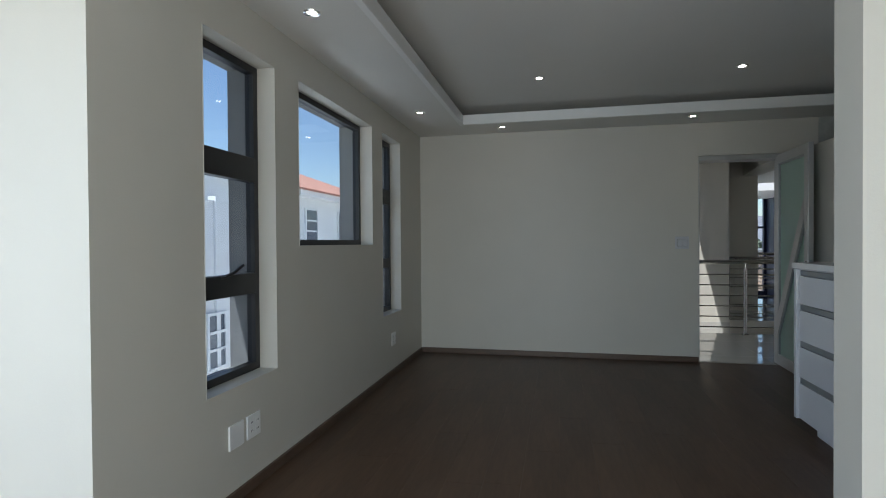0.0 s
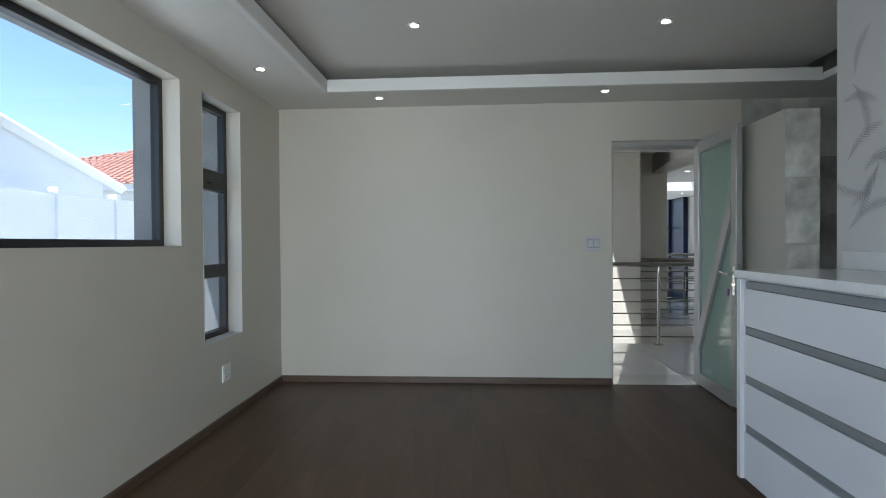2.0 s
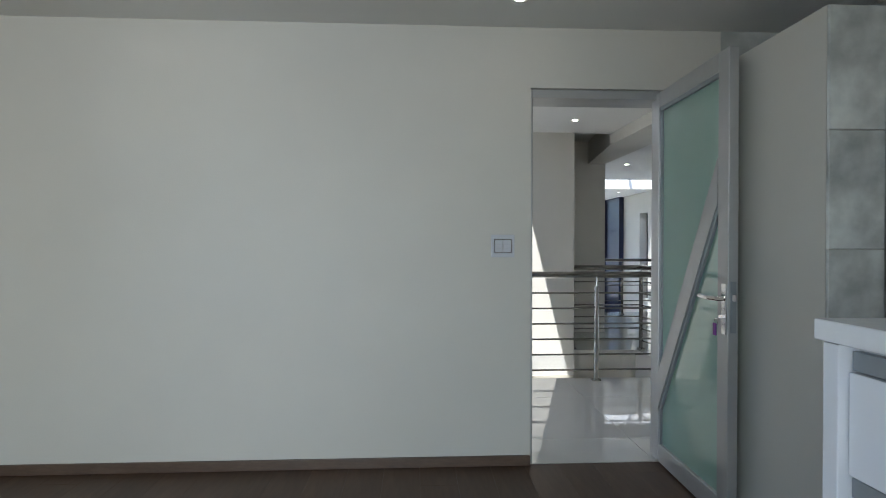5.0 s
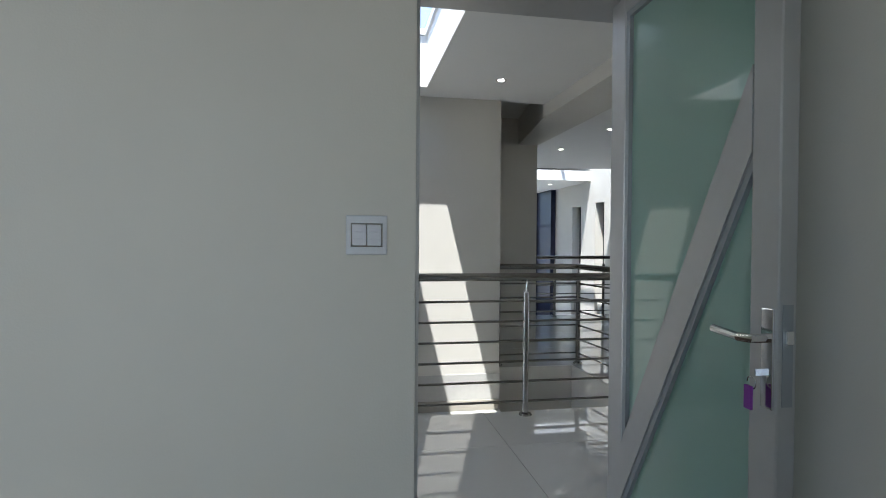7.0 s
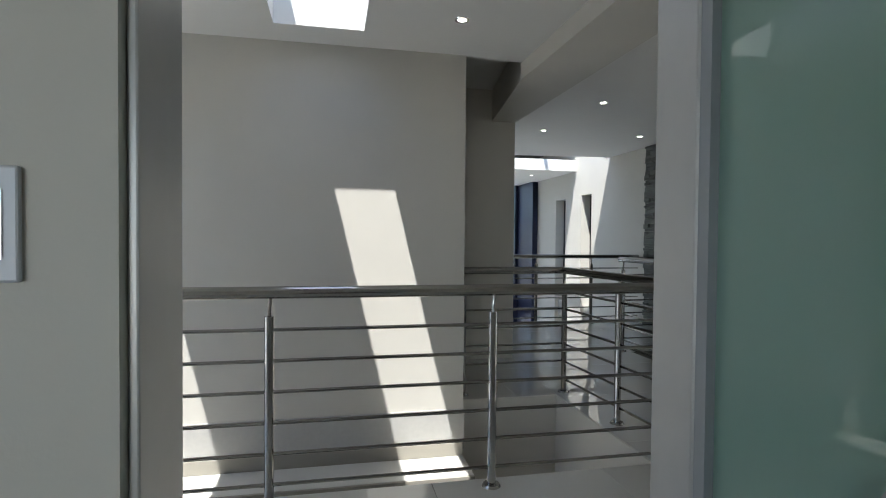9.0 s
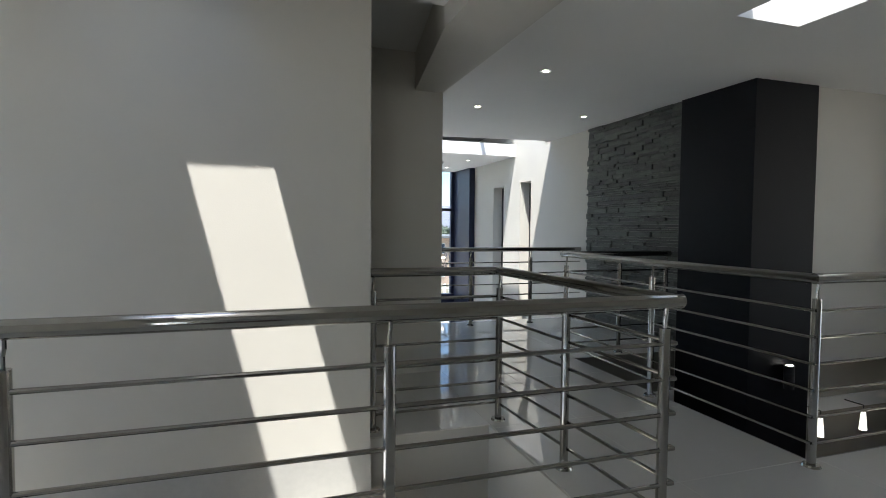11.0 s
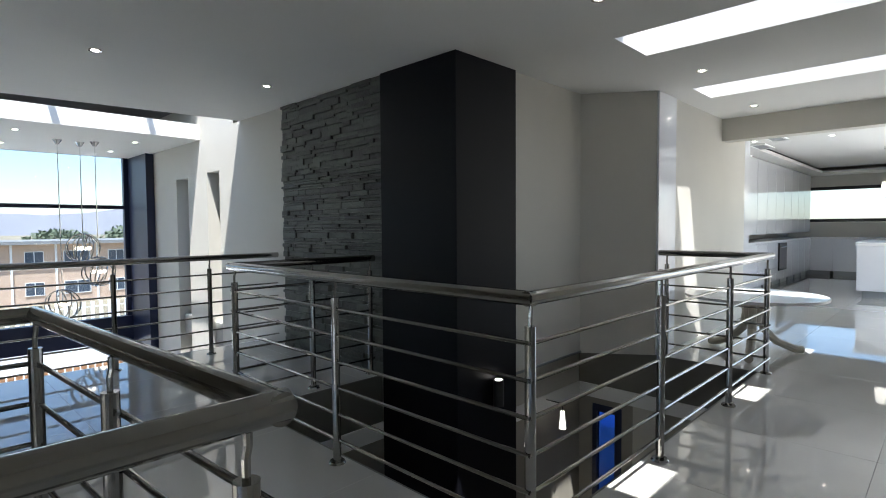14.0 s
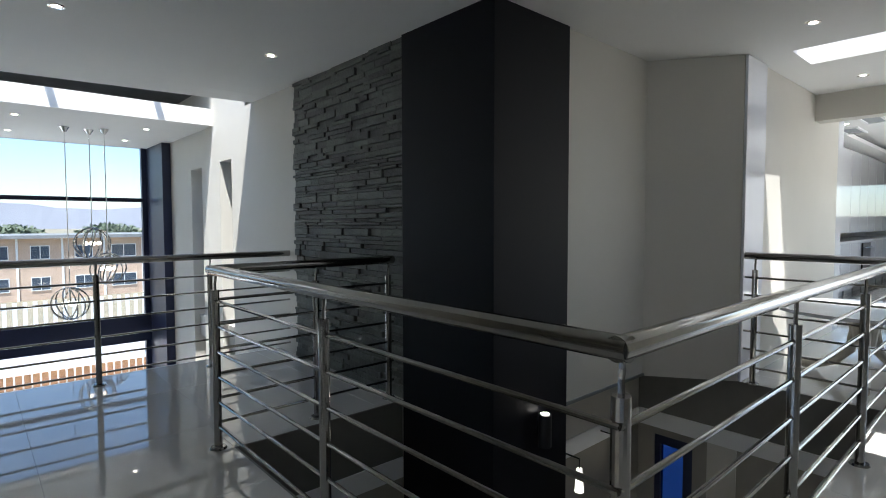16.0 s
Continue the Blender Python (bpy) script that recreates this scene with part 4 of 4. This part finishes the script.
apartment(4, 30, 66, 0.2, BRICK, "two storey tan brick flats with white windows")
apartment(30.5, 37, 64, 0.4, REDBRICK, "red brick end block of the flats")
apartment(-30, 2, 70, 0.1, BRICK, "two storey tan brick flats with white windows")
pf = thing("palisade_fence", (15, 48, GZ), "white palisade fence along the road", "fence")
for k in range(90):
    x = -6 + 0.5 * k
    part("pale", bx(x, x + 0.22, 48, 48.05, GZ, GZ + 2.0), WHITEWALL, pf)
for z in (0.4, 1.6):
    part("rail", bx(-6, 39, 48.06, 48.12, GZ + z, GZ + z + 0.08), WHITEWALL, pf)
structure("road", bx(-200, 200, 38, 45, GZ, GZ + 0.03), CONCRETE, "grey street in front of the house")
gw = thing("garden_wall", (6, 21, GZ), "white garden wall with vertical timber slats", "wall")
part("wall", bx(-2, 16, 21.0, 21.25, GZ + 2.0, -1.05), WHITEWALL, gw)
part("wall_base", bx(-2, 16, 21.02, 21.2, GZ, GZ + 2.0), WHITEWALL, gw)
for k in range(44):
    part("slat", bx(4.2 + 0.14 * k, 4.31 + 0.14 * k, 20.0, 20.04, GZ + 2.5, -1.74), TIMBER, gw)
cp = thing("carport_roof", (7, 19, -2.0), "flat white carport roof", "roof")
part("slab", bx(4.0, 12.0, 20.2, 25.0, -2.2, -1.95), WHITEWALL, cp)
for x in (4.2, 11.8):
    part("column", bx(x - 0.1, x + 0.1, 20.3, 20.5, GZ, -2.2), WHITEWALL, cp)


def tree(x, y, h, r, seed):
    rnd = random.Random(seed)
    t = thing("tree", (x, y, GZ), "leafy green tree behind the flats", "tree")
    part("trunk", tb((x, y, GZ), (x, y, GZ + h * 0.5), 0.35, 8, 0.18), BARK, t)
    for k in range(5):
        a = k * 1.26
        part("limb", tb((x, y, GZ + h * 0.4), (x + r * 0.6 * math.cos(a), y + r * 0.6 * math.sin(a), GZ + h * 0.75), 0.14, 6, 0.05), BARK, t)
    verts, faces = [], []
    for k in range(1500):
        while True:
            p = Vector((rnd.uniform(-1, 1), rnd.uniform(-1, 1), rnd.uniform(-1, 1)))
            if p.length < 1 and noise.noise(p * 2.2 + Vector((seed, 0, 0))) > -0.15:
                break
        c = Vector((x + p.x * r, y + p.y * r, GZ + h * 0.72 + p.z * h * 0.26))
        u = Vector((rnd.gauss(0, 1), rnd.gauss(0, 1), rnd.gauss(0, 1))).normalized() * 0.3
        v = u.orthogonal().normalized() * 0.22
        i = len(verts)
        verts += [c - u, c + v, c + u, c - v]
        faces.append((i, i + 1, i + 2, i + 3))
    me = bpy.data.meshes.new("crown")
    me.from_pydata(verts, [], faces)
    me.materials.append(LEAF)
    ob = new("crown", me)
    ob.parent = t
    ob.matrix_parent_inverse = Matrix.Translation((-x, -y, -GZ))


for k, (x, y, h, r) in enumerate(((26, 84, 8.6, 4.5), (35, 80, 9.2, 4.8), (44, 82, 9.0, 5.0), (18, 88, 7.8, 4.2), (30, 40, 6.5, 2.6), (52, 76, 8.8, 4.5), (8, 90, 7.6, 4.0))):
    tree(x, y, h * 0.9, r, k + 1)
bm = bmesh.new()
ring = []
for k in range(86):
    a = radians(-30 + k * 1.0)
    hgt = 30 + 26 * noise.noise(Vector((k * 0.07, 0, 0))) + 6 * noise.noise(Vector((k * 0.4, 3, 0)))
    d = Vector((math.sin(a), math.cos(a)))
    ring.append((bm.verts.new((d.x * 800, d.y * 800, GZ)), bm.verts.new((d.x * 860, d.y * 860, GZ + max(hgt, 8)))))
for p, q in zip(ring, ring[1:]):
    bm.faces.new((p[0], q[0], q[1], p[1]))
structure("backdrop_hills", bm, HILL, "hazy low hills on the horizon")


# ---- feather print on the wallpaper ----
wp = thing("feather_print", (2.518, 3.0, 1.0), "grey feather pattern printed on the wallpaper", "wallpaper print")
tagged(wp, kind="structure")
rnd = random.Random(5)
for k in range(46):
    y, z, a = rnd.uniform(1.5, 3.4), rnd.uniform(1.25, 2.5), rnd.uniform(0, 6.28)
    bm = bmesh.new()
    L = rnd.uniform(0.10, 0.17)
    bend = rnd.choice((-1, 1)) * 0.25
    ca, sa = math.cos(a), math.sin(a)

    def fp(s, t):
        u, v = s * L, t + bend * L * s * s
        return (2.5185, y + ca * u - sa * v, z + sa * u + ca * v)

    for i in range(16):
        s = -0.9 + i * 0.115
        w = 0.028 * (1 - s * s * 0.9)
        for sg in (-1, 1):
            q = [bm.verts.new(fp(s, 0)), bm.verts.new(fp(s + 0.05, 0)), bm.verts.new(fp(s + 0.25, sg * w)), bm.verts.new(fp(s + 0.24, sg * w))]
            bm.faces.new(q)
    part("feather", bm, FEATHER, wp)

# ---- pieces: stone tiles, ledger stone, planks, floor tiles ----
MESHES = {}


def piece(name, x0, x1, y0, y1, z0, z1, mat, parent, chamfer=0.002, axis="z"):
    """A box with a chamfered outer face as a piece of its own; alike pieces share a mesh."""
    key = (name, round(x1 - x0, 4), round(y1 - y0, 4), round(z1 - z0, 4), mat.name, axis)
    if key not in MESHES:
        a, b, c = (x1 - x0) / 2, (y1 - y0) / 2, (z1 - z0) / 2
        o = chamfer
        if axis == "z":
            pts = [(-a, -b, -c), (a, -b, -c), (a, b, -c), (-a, b, -c), (-a, -b, c - o), (a, -b, c - o), (a, b, c - o), (-a, b, c - o), (-a + o, -b + o, c), (a - o, -b + o, c), (a - o, b - o, c), (-a + o, b - o, c)]
        elif axis == "-x":
            pts = [(a, -b, -c), (a, -b, c), (a, b, c), (a, b, -c), (-a + o, -b, -c), (-a + o, -b, c), (-a + o, b, c), (-a + o, b, -c), (-a, -b + o, -c + o), (-a, -b + o, c - o), (-a, b - o, c - o), (-a, b - o, -c + o)]
        else:
            pts = [(-a, b, -c), (a, b, -c), (a, b, c), (-a, b, c), (-a, -b + o, -c), (a, -b + o, -c), (a, -b + o, c), (-a, -b + o, c), (-a + o, -b, -c + o), (a - o, -b, -c + o), (a - o, -b, c - o), (-a + o, -b, c - o)]
        me = bpy.data.meshes.new(name)
        fs = []
        for r in (0, 4):
            for k in range(4):
                fs.append((r + k, r + (k + 1) % 4, r + 4 + (k + 1) % 4, r + 4 + k))
        me.from_pydata(pts, [], fs + [(8, 9, 10, 11)])
        me.materials.append(mat)
        MESHES[key] = me
    ob = new(name, MESHES[key])
    ob.location = ((x0 + x1) / 2, (y0 + y1) / 2, (z0 + z1) / 2)
    ob.parent = parent
    return ob


bpart = bpy.data.objects["wall_partition"]
for x0, x1 in ((2.702, 2.908),):
    for z0, z1 in ((0.0, 0.60), (0.603, 1.20), (1.203, 1.62), (1.623, 2.058)):
        piece("tile", x0, x1, 4.222, 4.234, z0, z1, MARBLE, bpart, axis="-y")
wbath = bpy.data.objects["wall_north"]
for i in range(4):
    for j in range(5):
        piece("tile", 2.915 + 0.6 * i, 2.915 + 0.6 * i + 0.597, BACK - 0.016, BACK - 0.004, 0.48 * j + 0.002, min(0.48 * j + 0.478, 2.05 if i == 0 and j == 4 else ROOM_H), DARKTILE, wbath, axis="-y")

# ledger stone on the hall wall
stone_wall = bpy.data.objects["wall_hall_east"]
rnd = random.Random(11)
z = 0.0
joined = bmesh.new()
while z < HALL_H - 0.01:
    h = rnd.choice((0.024, 0.030, 0.036, 0.044, 0.058))
    if z + h > HALL_H - 0.02:
        h = HALL_H - z - 0.001
    y = 9.772
    while y < 11.43 - 0.01:
        L = rnd.uniform(0.08, 0.36)
        if y + L > 11.43 - 0.06:
            L = 11.43 - y
        dpt = rnd.choice((0.008, 0.012, 0.018, 0.026, 0.034))
        if 0.2 < z < 1.75:
            piece("stone", 6.449 - dpt, 6.449, y, y + L - 0.002, z, z + h - 0.002, STONE, stone_wall, chamfer=0.004, axis="-x")
        else:
            box(joined, 6.449 - dpt, 6.449, y, y + L - 0.002, z, z + h - 0.002)
        y += L
    z += h
rest = link_mesh("stones", joined, STONE_REST)
rest.parent = stone_wall
tagged(rest, kind="stuff")

# laminate planks
sub = bpy.data.objects["subfloor_bedroom"]
rnd = random.Random(3)
x = -1.6
while x < 5.1:
    w = 0.192
    y = -3.0 - rnd.uniform(0, 1.2)
    while y < BACK + 0.01:
        a, b = max(y, -2.99), min(y + 1.38, BACK + 0.005)
        if b - a > 0.05:
            piece("plank", x, x + w - 0.0004, a, b - 0.0004, -0.011, 0.0, WOOD, sub, chamfer=0.0005)
        y += 1.38
    x += w


# polished floor tiles
def minus(r, h):
    a, b, c, d = r
    if h[1] <= a or h[0] >= b or h[3] <= c or h[2] >= d:
        return [r]
    out = []
    if h[0] > a:
        out.append((a, h[0], c, d))
    if h[1] < b:
        out.append((h[1], b, c, d))
    a, b = max(a, h[0]), min(b, h[1])
    if h[2] > c:
        out.append((a, b, c, h[2]))
    if h[3] < d:
        out.append((a, b, h[3], d))
    return out


fslab = bpy.data.objects["floor_slab"]
T = 0.9
SOLIDS = [(-1.2, 3.04, 8.3, 8.56), (1.3, 3.9, 9.73, 10.0), (8.46, 8.62, 8.38, 9.2), (8.62, 11.48, 8.38, 9.6), (6.45, 8.6, 9.2, 17)]
for i in range(24):
    for j in range(9):
        r = (-1.0 + T * i, min(-1.0 + T * (i + 1), EAST), max(5.342, 4.8 + T * j), min(4.8 + T * (j + 1), 11.85))
        if r[0] > EAST - 0.05 or r[2] >= r[3]:
            continue
        rs = [r]
        for hole in floor_holes + SOLIDS:
            rs = [q for p in rs for q in minus(p, hole)]
        for q in rs:
            if q[1] - q[0] > 0.02 and q[3] - q[2] > 0.02:
                piece("tile", q[0] + 0.001, q[1] - 0.001, q[2] + 0.001, q[3] - 0.001, -0.0115, 0.0, TILE, fslab, chamfer=0.0008)
